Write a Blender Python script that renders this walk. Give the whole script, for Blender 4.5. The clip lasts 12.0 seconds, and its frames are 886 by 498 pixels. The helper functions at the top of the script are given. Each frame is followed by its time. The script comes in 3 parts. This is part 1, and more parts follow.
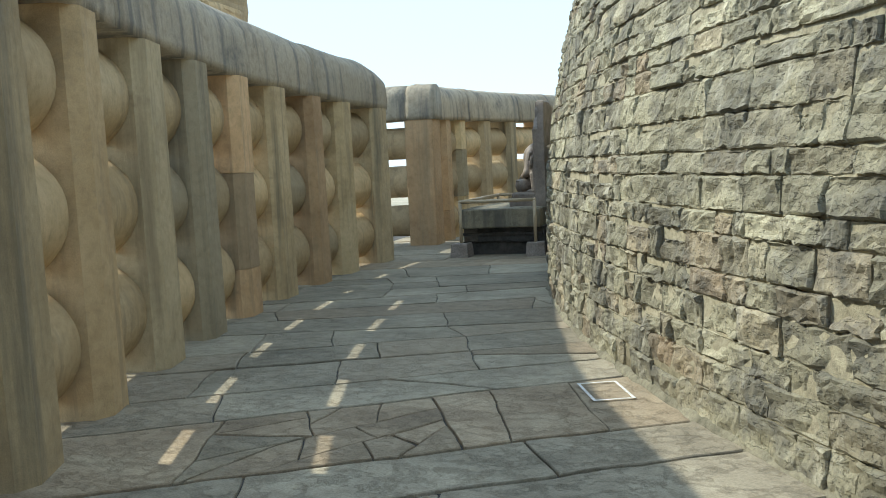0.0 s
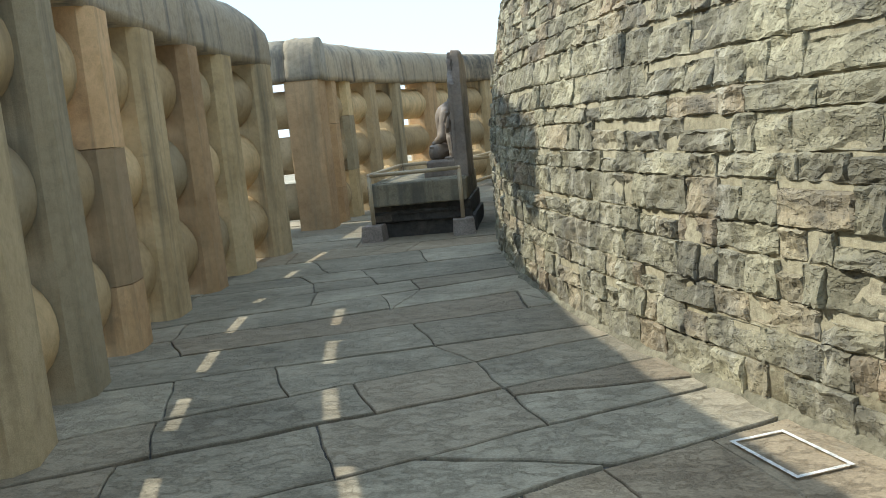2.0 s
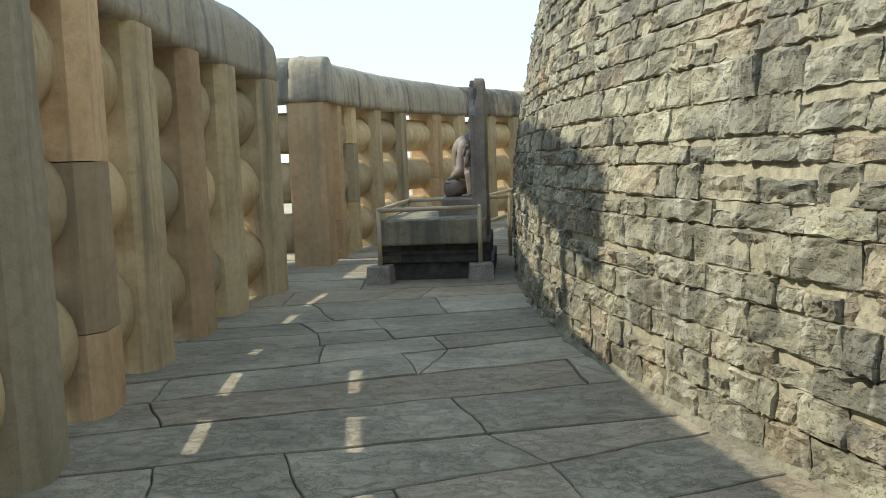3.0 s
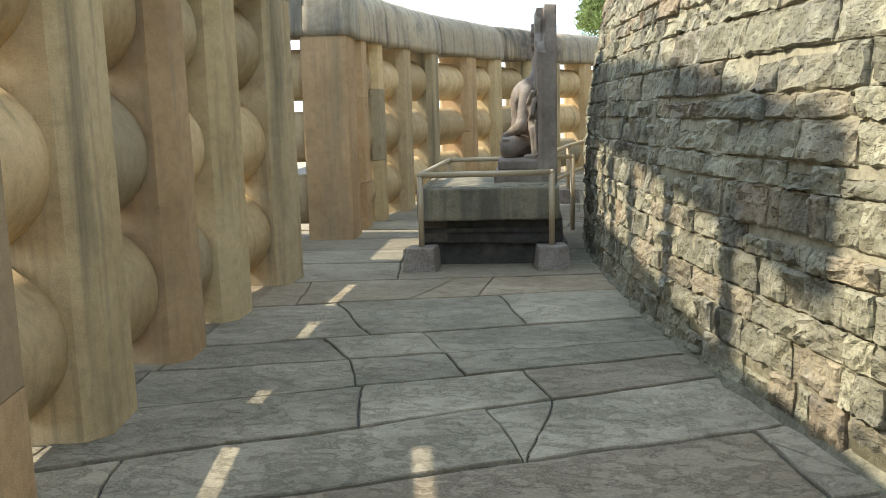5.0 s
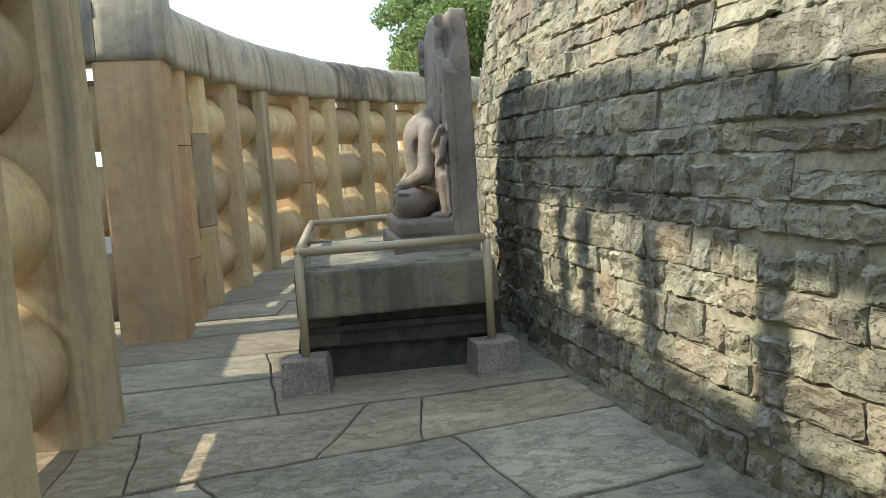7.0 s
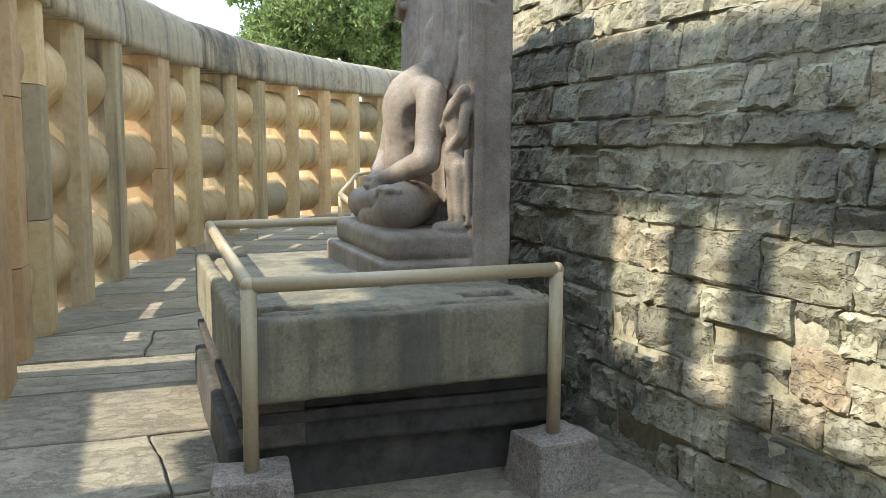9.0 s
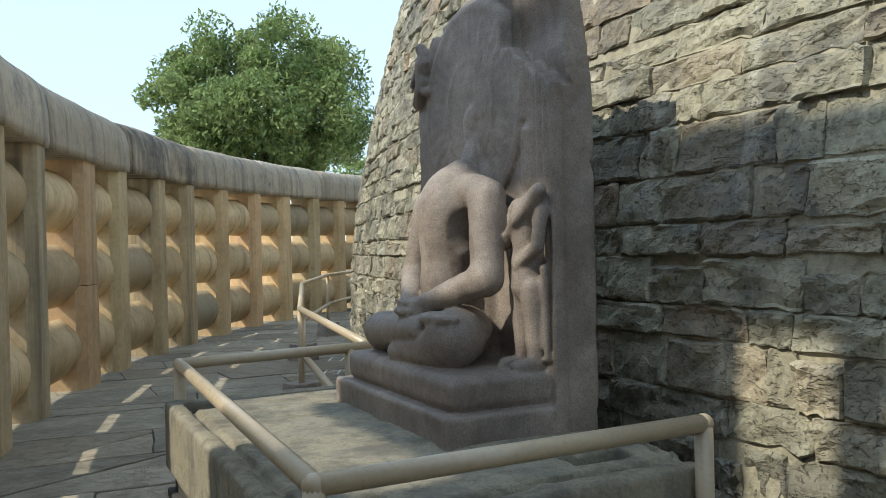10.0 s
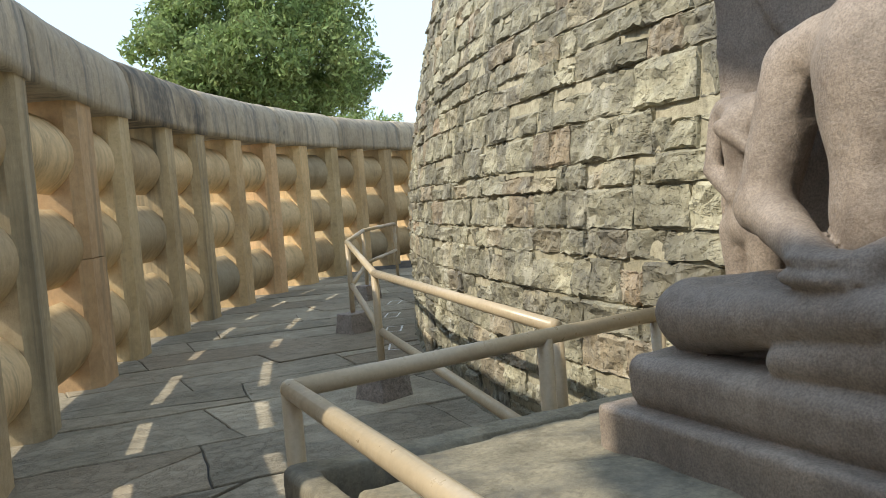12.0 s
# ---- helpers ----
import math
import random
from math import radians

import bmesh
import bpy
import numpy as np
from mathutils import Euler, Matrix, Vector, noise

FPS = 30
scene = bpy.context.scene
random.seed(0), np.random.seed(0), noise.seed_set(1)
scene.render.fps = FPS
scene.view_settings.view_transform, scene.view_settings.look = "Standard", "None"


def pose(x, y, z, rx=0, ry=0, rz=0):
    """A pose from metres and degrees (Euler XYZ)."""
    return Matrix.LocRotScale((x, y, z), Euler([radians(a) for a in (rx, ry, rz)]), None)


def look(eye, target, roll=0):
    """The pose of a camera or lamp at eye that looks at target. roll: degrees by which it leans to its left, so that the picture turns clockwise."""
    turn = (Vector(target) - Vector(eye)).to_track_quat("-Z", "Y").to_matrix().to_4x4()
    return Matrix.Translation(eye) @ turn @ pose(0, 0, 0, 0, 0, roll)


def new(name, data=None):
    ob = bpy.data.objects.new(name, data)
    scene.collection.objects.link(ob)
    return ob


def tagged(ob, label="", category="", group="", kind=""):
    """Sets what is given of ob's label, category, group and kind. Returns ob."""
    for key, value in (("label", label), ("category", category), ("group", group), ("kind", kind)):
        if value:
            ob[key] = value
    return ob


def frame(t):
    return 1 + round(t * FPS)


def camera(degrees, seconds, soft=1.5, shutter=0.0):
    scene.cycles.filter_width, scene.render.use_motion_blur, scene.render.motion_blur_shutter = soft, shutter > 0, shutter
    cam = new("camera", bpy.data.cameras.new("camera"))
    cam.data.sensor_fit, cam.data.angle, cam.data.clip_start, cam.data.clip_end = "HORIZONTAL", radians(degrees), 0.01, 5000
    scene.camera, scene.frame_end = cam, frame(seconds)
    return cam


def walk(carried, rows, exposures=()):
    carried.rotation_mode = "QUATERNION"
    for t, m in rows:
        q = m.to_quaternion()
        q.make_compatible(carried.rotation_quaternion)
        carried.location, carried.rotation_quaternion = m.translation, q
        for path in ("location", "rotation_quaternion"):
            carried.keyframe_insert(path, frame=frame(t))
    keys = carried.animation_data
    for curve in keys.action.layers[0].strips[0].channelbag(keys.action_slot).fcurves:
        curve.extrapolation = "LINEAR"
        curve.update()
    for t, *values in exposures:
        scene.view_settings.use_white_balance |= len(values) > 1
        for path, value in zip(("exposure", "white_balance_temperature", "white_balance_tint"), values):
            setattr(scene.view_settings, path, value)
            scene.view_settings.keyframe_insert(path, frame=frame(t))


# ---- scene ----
cam = camera(55.0, 12.0, soft=0.5)
PATH = [
    (0, (-0.316, 0.298, 1.395), (-0.904, 2.2, 1.199), -2.8),
    (0.5, (-0.734, 0.756, 1.364), (-1.209, 2.686, 1.14), -3.8),
    (1, (-1.076, 1.176, 1.344), (-1.468, 3.121, 1.099), -3.5),
    (1.5, (-1.462, 1.677, 1.332), (-1.83, 3.622, 1.047), -5.7),
    (2, (-1.767, 2.151, 1.343), (-1.996, 4.118, 1.06), -5.5),
    (2.5, (-2.048, 2.742, 1.342), (-2.245, 4.72, 1.129), -3.2),
    (2.7, (-2.172, 2.932, 1.341), (-2.36, 4.913, 1.139), -2.7),
    (4.3, (-2.628, 4.493, 1.373), (-2.743, 6.477, 1.152), -0.6),
    (4.5, (-2.707, 4.74, 1.38), (-2.864, 6.717, 1.12), -0.7),
    (5, (-2.954, 5.329, 1.344), (-3.14, 7.295, 1.031), -1.5),
    (5.5, (-3.113, 5.89, 1.322), (-3.277, 7.86, 1.02), -2.4),
    (6, (-3.339, 6.481, 1.323), (-3.379, 8.456, 1.011), -3.0),
    (6.5, (-3.509, 7.018, 1.345), (-3.35, 8.989, 1.045), -3.9),
    (7, (-3.681, 7.615, 1.358), (-3.403, 9.583, 1.132), -3.6),
    (7.2, (-3.775, 7.813, 1.355), (-3.455, 9.774, 1.125), -3.6),
    (8.8, (-4.132, 9.617, 1.254), (-3.508, 11.502, 1.013), -0.4),
    (9, (-4.168, 9.865, 1.265), (-3.489, 11.732, 1.035), 0.4),
    (9.5, (-4.315, 10.381, 1.295), (-3.513, 12.209, 1.179), 0.3),
    (10, (-4.375, 10.854, 1.332), (-3.499, 12.651, 1.33), -1.3),
    (10.5, (-4.355, 11.369, 1.336), (-3.388, 13.12, 1.34), -2.2),
    (11, (-4.396, 11.808, 1.336), (-3.306, 13.483, 1.257), -2.8),
    (11.5, (-4.324, 12.297, 1.311), (-3.281, 14.0, 1.202), -3.2),
    (12, (-4.352, 12.736, 1.29), (-3.469, 14.527, 1.174), -4.5),
]
EXPOSURES = [(0.0, 1.95, 6440, 4), (2.6, 2.00, 6640, 6), (4.3, 1.73, 6840, 7), (4.6, 1.88, 6840, 8), (5.1, 2.45, 7040, 9), (6.2, 2.55, 7040, 9), (7.0, 2.28, 6740, 7), (9.0, 2.61, 6740, 8), (9.6, 2.33, 6540, 7), (10.3, 1.65, 6440, 10),
             (10.9, 2.02, 6440, 10), (11.5, 2.20, 6740, 9), (12.0, 1.97, 6840, 11)]
walk(cam, [(t, look(eye, target, roll)) for t, eye, target, roll in PATH], EXPOSURES)

# ---- light ----
world = bpy.data.worlds.new("sky")
scene.world = world
world.use_nodes = True
wn, wl = world.node_tree.nodes, world.node_tree.links
sky = wn.new("ShaderNodeTexSky")
sky.sky_type = "NISHITA"
sky.sun_disc = False
sky.sun_elevation = radians(43.3)
sky.sun_rotation = radians(-90)
sky.air_density, sky.dust_density, sky.ozone_density = 1.0, 0.6, 2.0
haze = wn.new("ShaderNodeMix")
haze.data_type = "RGBA"
haze.inputs[0].default_value = 0.9
wl.new(sky.outputs[0], haze.inputs[6])
haze.inputs[7].default_value = (1.42, 1.86, 2.35, 1)
wl.new(haze.outputs[2], wn["Background"].inputs[0])
wn["Background"].inputs[1].default_value = 0.15
sun = new("sun", bpy.data.lights.new("sun", "SUN"))
sun.data.energy, sun.data.angle, sun.data.color = 1.22, radians(0.55), (1.0, 0.94, 0.8)
sun.matrix_world = look((-40, -1.0, 37.7), (0, 0, 0))


# ---- small helpers ----
def link_mesh(name, verts, faces, material, parent=None, label="", smooth=False):
    me = bpy.data.meshes.new(name)
    me.from_pydata([tuple(v) for v in verts], [], [tuple(f) for f in faces])
    me.materials.append(material)
    if smooth:
        me.polygons.foreach_set("use_smooth", [True] * len(me.polygons))
    me.update()
    ob = new(name, me)
    ob.parent = parent
    if label:
        ob["label"] = label
    return ob


def part(name, bm, material, parent=None, label="", smooth=False):
    bmesh.ops.recalc_face_normals(bm, faces=bm.faces[:])
    me = bpy.data.meshes.new(name)
    bm.to_mesh(me)
    bm.free()
    me.materials.append(material)
    if smooth:
        me.polygons.foreach_set("use_smooth", [True] * len(me.polygons))
    ob = new(name, me)
    ob.parent = parent
    if label:
        ob["label"] = label
    return ob


def thing(name, label, category, group="", kind=""):
    return tagged(new(name), label, category, group, kind)


def box(bm, x0, x1, y0, y1, z0, z1, bevel=0.0, wobble=0.0, cuts=0):
    m = Matrix.Translation(((x0 + x1) / 2, (y0 + y1) / 2, (z0 + z1) / 2)) @ Matrix.Diagonal((x1 - x0, y1 - y0, z1 - z0, 1))
    bmesh.ops.create_cube(bm, size=1.0, matrix=m)
    if cuts:
        bmesh.ops.subdivide_edges(bm, edges=bm.edges[:], cuts=cuts, use_grid_fill=True)
    if bevel:
        sharp = [e for e in bm.edges if len(e.link_faces) == 2 and e.calc_face_angle(0) > 0.8]
        bmesh.ops.bevel(bm, geom=sharp, offset=bevel, segments=2, profile=0.6, affect="EDGES")
    if wobble:
        for v in bm.verts:
            v.co += noise.noise_vector(v.co * 5.0) * wobble + noise.noise_vector(v.co * 17.0) * wobble * 0.4


def loft(rings, closed=True, caps=True):
    """Vertices and faces of a skin over rings of equal count."""
    n = len(rings[0])
    verts = [tuple(p) for r in rings for p in r]
    faces = []
    for a in range(len(rings) - 1):
        for b in range(n if closed else n - 1):
            c = (b + 1) % n
            faces.append((a * n + b, a * n + c, (a + 1) * n + c, (a + 1) * n + b))
    if caps:
        faces.append(tuple(range(n))[::-1])
        faces.append(tuple((len(rings) - 1) * n + b for b in range(n)))
    return verts, faces


def pipe(name, points, radius, material, parent, label="", sides=14):
    """A round tube through points, with mitred turns and closed ends."""
    pts = [Vector(p) for p in points]
    rings = []
    for i, p in enumerate(pts):
        d0 = (p - pts[i - 1]).normalized() if i else (pts[1] - p).normalized()
        d1 = (pts[i + 1] - p).normalized() if i + 1 < len(pts) else d0
        d = (d0 + d1).normalized()
        side = d.cross(Vector((0, 0, 1)))
        side = side.normalized() if side.length > 0.1 else Vector((1, 0, 0))
        up = side.cross(d).normalized()
        rings.append([p + (side * math.cos(a) + up * math.sin(a)) * radius for a in np.linspace(0, 2 * math.pi, sides, endpoint=False)])
    v, f = loft(rings)
    return link_mesh(name, v, f, material, parent, label, smooth=True)


# ---- materials ----
def surface(name, dark, base, light, big=1.1, fine=16.0, rough=0.85, bump=0.35, spread=0.0, tint=None, island=False,
            stain=None, stain_at=0.58, stain_scale=1.7, streak=None, streak_at=0.55, dist=0.02, stretch=(1, 1, 1), grit=90.0, speck=0.0, cracks=0.0, chips=0.0, pits=0.0, mottle=1.0):
    mat = bpy.data.materials.new(name)
    mat.use_nodes = True
    nt = mat.node_tree
    n, l = nt.nodes, nt.links
    bsdf = n["Principled BSDF"]
    geo = n.new("ShaderNodeNewGeometry")
    stretchy = n.new("ShaderNodeMapping")
    stretchy.inputs["Scale"].default_value = stretch
    l.new(geo.outputs["Position"], stretchy.inputs["Vector"])
    pos = stretchy.outputs[0]
    shift = None
    if spread:
        if island:
            shift = geo.outputs["Random Per Island"]
        else:
            shift = n.new("ShaderNodeObjectInfo").outputs["Random"]

    def tex(scale, detail, rough_=0.6, vec=None):
        t = n.new("ShaderNodeTexNoise")
        t.inputs["Scale"].default_value, t.inputs["Detail"].default_value, t.inputs["Roughness"].default_value = scale, detail, rough_
        l.new(vec or pos, t.inputs["Vector"])
        return t.outputs["Fac"]

    def ramp(fac, stops):
        r = n.new("ShaderNodeValToRGB")
        while len(r.color_ramp.elements) < len(stops):
            r.color_ramp.elements.new(0.5)
        for e, (p, c) in zip(r.color_ramp.elements, stops):
            e.position, e.color = p, (*c, 1) if len(c) == 3 else c
        l.new(fac, r.inputs[0])
        return r.outputs[0]

    def mix(a, b, fac, mode="MIX"):
        m = n.new("ShaderNodeMix")
        m.data_type, m.blend_type = "RGBA", mode
        for sock, val in ((m.inputs[0], fac), (m.inputs[6], a), (m.inputs[7], b)):
            if isinstance(val, bpy.types.NodeSocket):
                l.new(val, sock)
            else:
                sock.default_value = val if isinstance(val, float) else (*val, 1)
        return m.outputs[2]

    def grey(v):
        return (v, v, v)

    n1, n2, n3 = tex(big, 6), tex(fine, 8, 0.65), tex(grit, 3)
    col = ramp(n1, [(0.3, dark), (0.5, base), (0.72, light)])
    if spread:
        tone = ramp(shift, [(0.0, grey(1 - spread)), (0.5, grey(1.0)), (1.0, grey(1 + spread))])
        col = mix(col, tone, 1.0, "MULTIPLY")
        if tint:
            col = mix(col, tint, ramp(shift, [(0.0, grey(0.75)), (0.13, grey(0.0)), (0.62, grey(0.0)), (0.72, grey(0.55)), (0.8, grey(0.0))]))
    col = mix(col, ramp(n2, [(0.28, grey(1 - 0.45 * mottle)), (0.5, grey(0.99)), (0.75, grey(1 + 0.28 * mottle))]), 1.0, "MULTIPLY")
    if speck:
        col = mix(col, ramp(n3, [(0.35, grey(1 - speck)), (0.62, grey(1 + speck))]), 1.0, "MULTIPLY")
    if stain:
        col = mix(col, stain, ramp(mix(tex(stain_scale, 7, 0.7), n2, 0.35), [(stain_at - 0.05, grey(0.0)), (stain_at + 0.1, grey(0.85))]))
    if streak:
        m2 = n.new("ShaderNodeMapping")
        m2.inputs["Scale"].default_value = (5.5, 5.5, 0.35)
        l.new(geo.outputs["Position"], m2.inputs["Vector"])
        col = mix(col, streak, ramp(tex(1.0, 6, 0.65, m2.outputs[0]), [(streak_at - 0.06, grey(0.0)), (streak_at + 0.12, grey(0.8))]))
    l.new(col, bsdf.inputs["Base Color"])
    bsdf.inputs["Roughness"].default_value = rough
    rr = ramp(n2, [(0.3, grey(min(1.0, rough + 0.1))), (0.7, grey(rough - 0.12))])
    l.new(rr, bsdf.inputs["Roughness"])
    hgt = mix(n2, n3, 0.3)
    if cracks:
        hgt = mix(hgt, ramp(tex(fine * 0.4, 9, 0.75), [(0.47, grey(0.0)), (0.5, grey(1.0)), (0.53, grey(0.0))]), cracks)
    if pits:
        holes = ramp(tex(fine * 2.6, 4, 0.5), [(0.30, grey(0.0)), (0.40, grey(1.0))])
        hgt = mix(hgt, holes, pits)
        col = mix(col, ramp(tex(fine * 2.6, 4, 0.5), [(0.30, grey(0.45)), (0.42, grey(1.0))]), 1.0, "MULTIPLY")
        l.new(col, bsdf.inputs["Base Color"])
    if chips:
        m3 = n.new("ShaderNodeMapping")
        m3.inputs["Scale"].default_value = (1, 1, 1.9)
        l.new(geo.outputs["Position"], m3.inputs["Vector"])
        steps = ramp(tex(5.5, 5, 0.62, m3.outputs[0]), [(0.30, grey(0.0)), (0.40, grey(0.12)), (0.42, grey(0.38)), (0.50, grey(0.46)), (0.515, grey(0.72)), (0.60, grey(0.78)), (0.62, grey(1.0))])
        hgt = mix(hgt, steps, chips)
    b = n.new("ShaderNodeBump")
    b.inputs["Strength"].default_value, b.inputs["Distance"].default_value = bump, dist
    l.new(hgt, b.inputs["Height"])
    l.new(b.outputs[0], bsdf.inputs["Normal"])
    return mat


RAIL_LOOK = dict(big=1.3, fine=15, bump=0.55, spread=0.28, tint=(0.31, 0.275, 0.2), stain=(0.23, 0.17, 0.10), stain_at=0.60, stain_scale=1.9,
                 streak=(0.25, 0.195, 0.12), streak_at=0.59, dist=0.016, speck=0.09, grit=160, mottle=0.4)
SANDSTONE = surface("railing_sandstone", (0.44, 0.30, 0.152), (0.56, 0.395, 0.21), (0.66, 0.49, 0.285), **RAIL_LOOK)
SANDSTONE_GREY = surface("railing_sandstone_grey", (0.39, 0.285, 0.155), (0.51, 0.385, 0.22), (0.60, 0.47, 0.285), **{**RAIL_LOOK, "streak": (0.17, 0.145, 0.10), "streak_at": 0.54})
SANDSTONE_PALE = surface("railing_sandstone_pale", (0.42, 0.31, 0.165), (0.55, 0.415, 0.23), (0.64, 0.50, 0.30), **RAIL_LOOK)
SANDSTONE_RED = surface("railing_sandstone_red", (0.40, 0.255, 0.135), (0.53, 0.35, 0.19), (0.61, 0.42, 0.245), **RAIL_LOOK)
CROSSBAR = surface("crossbar_sandstone", (0.42, 0.30, 0.16), (0.53, 0.39, 0.22), (0.62, 0.475, 0.285), **RAIL_LOOK)
COPING = surface("coping_sandstone", (0.33, 0.27, 0.195), (0.44, 0.37, 0.275), (0.54, 0.465, 0.355), big=0.9, fine=14, bump=0.55, spread=0.14,
                 tint=(0.34, 0.31, 0.25), stain=(0.085, 0.08, 0.075), stain_at=0.57, stain_scale=0.9, streak=(0.13, 0.127, 0.123), streak_at=0.545, dist=0.015, speck=0.08, cracks=0.1, mottle=0.6)
COPING_DARK = surface("coping_stained", (0.22, 0.175, 0.12), (0.36, 0.29, 0.20), (0.48, 0.39, 0.28), big=1.4, fine=14, bump=0.6, spread=0.1,
                      tint=(0.3, 0.27, 0.2), stain=(0.045, 0.042, 0.04), stain_at=0.5, stain_scale=1.3, streak=(0.07, 0.066, 0.06), streak_at=0.52, dist=0.015, speck=0.08, mottle=0.7)
DRUM_LOOK = dict(big=2.6, fine=19, bump=0.95, spread=0.34, tint=(0.40, 0.30, 0.20), stain=(0.10, 0.097, 0.086), stain_at=0.505, stain_scale=2.3, streak=(0.52, 0.50, 0.42), streak_at=0.62,
                 dist=0.03, chips=0.68, grit=75, speck=0.12, pits=0.3)
DRUM = surface("drum_stone", (0.208, 0.193, 0.137), (0.31, 0.291, 0.208), (0.41, 0.383, 0.282), **DRUM_LOOK)
DRUM_BULK = surface("drum_stone_bulk", (0.208, 0.193, 0.137), (0.31, 0.291, 0.208), (0.41, 0.383, 0.282), island=True, **DRUM_LOOK)
MORTAR = surface("lime_mortar", (0.26, 0.235, 0.165), (0.36, 0.33, 0.24), (0.44, 0.40, 0.30), big=3, fine=25, bump=0.6, rough=0.95)
SLATE_LOOK = dict(big=1.3, fine=9, bump=0.8, rough=0.9, spread=0.24, stain=(0.30, 0.28, 0.21), stain_at=0.64, stain_scale=1.7, stretch=(1, 1.35, 1), dist=0.012, speck=0.14, grit=70, cracks=0.3, mottle=0.5)
SLATE = surface("paving_slate", (0.20, 0.177, 0.134), (0.29, 0.256, 0.195), (0.38, 0.335, 0.255), tint=(0.30, 0.235, 0.165), **SLATE_LOOK)
SLATE_BROWN = surface("paving_brown_slate", (0.225, 0.175, 0.122), (0.33, 0.26, 0.18), (0.40, 0.33, 0.235), tint=(0.25, 0.225, 0.17), **SLATE_LOOK)
STATUE = surface("statue_stone", (0.158, 0.128, 0.106), (0.24, 0.197, 0.163), (0.35, 0.288, 0.236), big=2.6, fine=30, bump=0.6, rough=0.62,
                 stain=(0.10, 0.072, 0.055), stain_at=0.55, stain_scale=3.4, dist=0.008, speck=0.2, grit=190, mottle=0.45, cracks=0.06)
PLINTH_TOP = surface("plinth_stone", (0.165, 0.145, 0.102), (0.26, 0.23, 0.163), (0.37, 0.33, 0.24), big=2.2, fine=12, bump=0.6, rough=0.85,
                     stain=(0.105, 0.098, 0.08), stain_at=0.55, stain_scale=2.2, dist=0.012, speck=0.15, streak=(0.10, 0.094, 0.078), streak_at=0.53, cracks=0.15)
PLINTH_DARK = surface("plinth_dark_stone", (0.035, 0.033, 0.031), (0.06, 0.056, 0.052), (0.10, 0.088, 0.075), big=2.5, fine=14, bump=0.35, rough=0.8,
                      stain=(0.13, 0.095, 0.065), stain_at=0.62, stain_scale=2.0, dist=0.012)
PLINTH_BROWN = surface("plinth_brown_stone", (0.09, 0.078, 0.062), (0.125, 0.108, 0.088), (0.17, 0.145, 0.118), big=3.0, fine=18, bump=0.4, rough=0.85, dist=0.01, speck=0.12)
GRANITE = surface("pink_granite", (0.20, 0.17, 0.155), (0.29, 0.25, 0.225), (0.37, 0.33, 0.30), big=4, fine=45, bump=0.8, rough=0.85, speck=0.3, grit=130, dist=0.012)
PAINT = surface("beige_paint", (0.42, 0.335, 0.225), (0.46, 0.37, 0.25), (0.48, 0.39, 0.27), big=3, fine=30, bump=0.06, rough=0.36, speck=0.04, dist=0.004, mottle=0.2)
DIRT = surface("sandy_dirt", (0.13, 0.12, 0.085), (0.2, 0.185, 0.135), (0.28, 0.26, 0.19), big=5, fine=30, bump=0.8, rough=0.95)
WHITE = surface("white_paint", (0.6, 0.6, 0.58), (0.72, 0.72, 0.70), (0.78, 0.78, 0.76), big=6, fine=40, bump=0.1, rough=0.7)
EARTH = surface("dry_earth", (0.32, 0.28, 0.21), (0.42, 0.37, 0.28), (0.50, 0.45, 0.35), big=0.4, fine=5, bump=0.5, rough=0.95)
LEAF = surface("leaf_green", (0.14, 0.21, 0.08), (0.23, 0.31, 0.115), (0.33, 0.40, 0.17), big=0.9, fine=4, bump=0.0, rough=0.85, spread=0.4, island=True, tint=(0.17, 0.18, 0.05))
ln, ll = LEAF.node_tree.nodes, LEAF.node_tree.links
through_light = ln.new("ShaderNodeBsdfTranslucent")
ll.new(ln["Principled BSDF"].inputs["Base Color"].links[0].from_socket, through_light.inputs["Color"])
leaf_mix = ln.new("ShaderNodeMixShader")
leaf_mix.inputs[0].default_value = 0.45
ll.new(ln["Principled BSDF"].outputs[0], leaf_mix.inputs[1])
ll.new(through_light.outputs[0], leaf_mix.inputs[2])
ll.new(leaf_mix.outputs[0], ln["Material Output"].inputs["Surface"])
BARK = surface("bark", (0.06, 0.05, 0.04), (0.10, 0.085, 0.07), (0.15, 0.13, 0.11), big=3, fine=20, bump=0.8, rough=0.9)

# ---- plan: the drum and the two arcs of the railing ----
DRUM_C, DRUM_R = (15.35, 12.79), 17.60
ARC1 = ((14.09, 11.0), 18.97)
ARC2 = ((15.06, 13.86), 19.92)


def polar(c, r, deg):
    return c[0] + r * math.cos(radians(deg)), c[1] + r * math.sin(radians(deg))


def drum_radius(deg, z):
    y = DRUM_C[1] + DRUM_R * math.sin(radians(deg))
    r = DRUM_R + 0.042 * max(0.0, min(y, 24) - 12)
    return r - 0.1 * max(0.0, z - 0.8) ** 1.6


def on_drum(deg, z, out=0.0):
    r = drum_radius(deg, z) + out
    return Vector((*polar(DRUM_C, r, deg), z))


# ground, one sheet to the horizon
link_mesh("ground", [(-2500, -2500, -0.035), (2500, -2500, -0.035), (2500, 2500, -0.035), (-2500, 2500, -0.035)], [(0, 1, 2, 3)], EARTH)
tagged(bpy.data.objects["ground"], "dry brown earth around the monument", "ground", kind="structure")

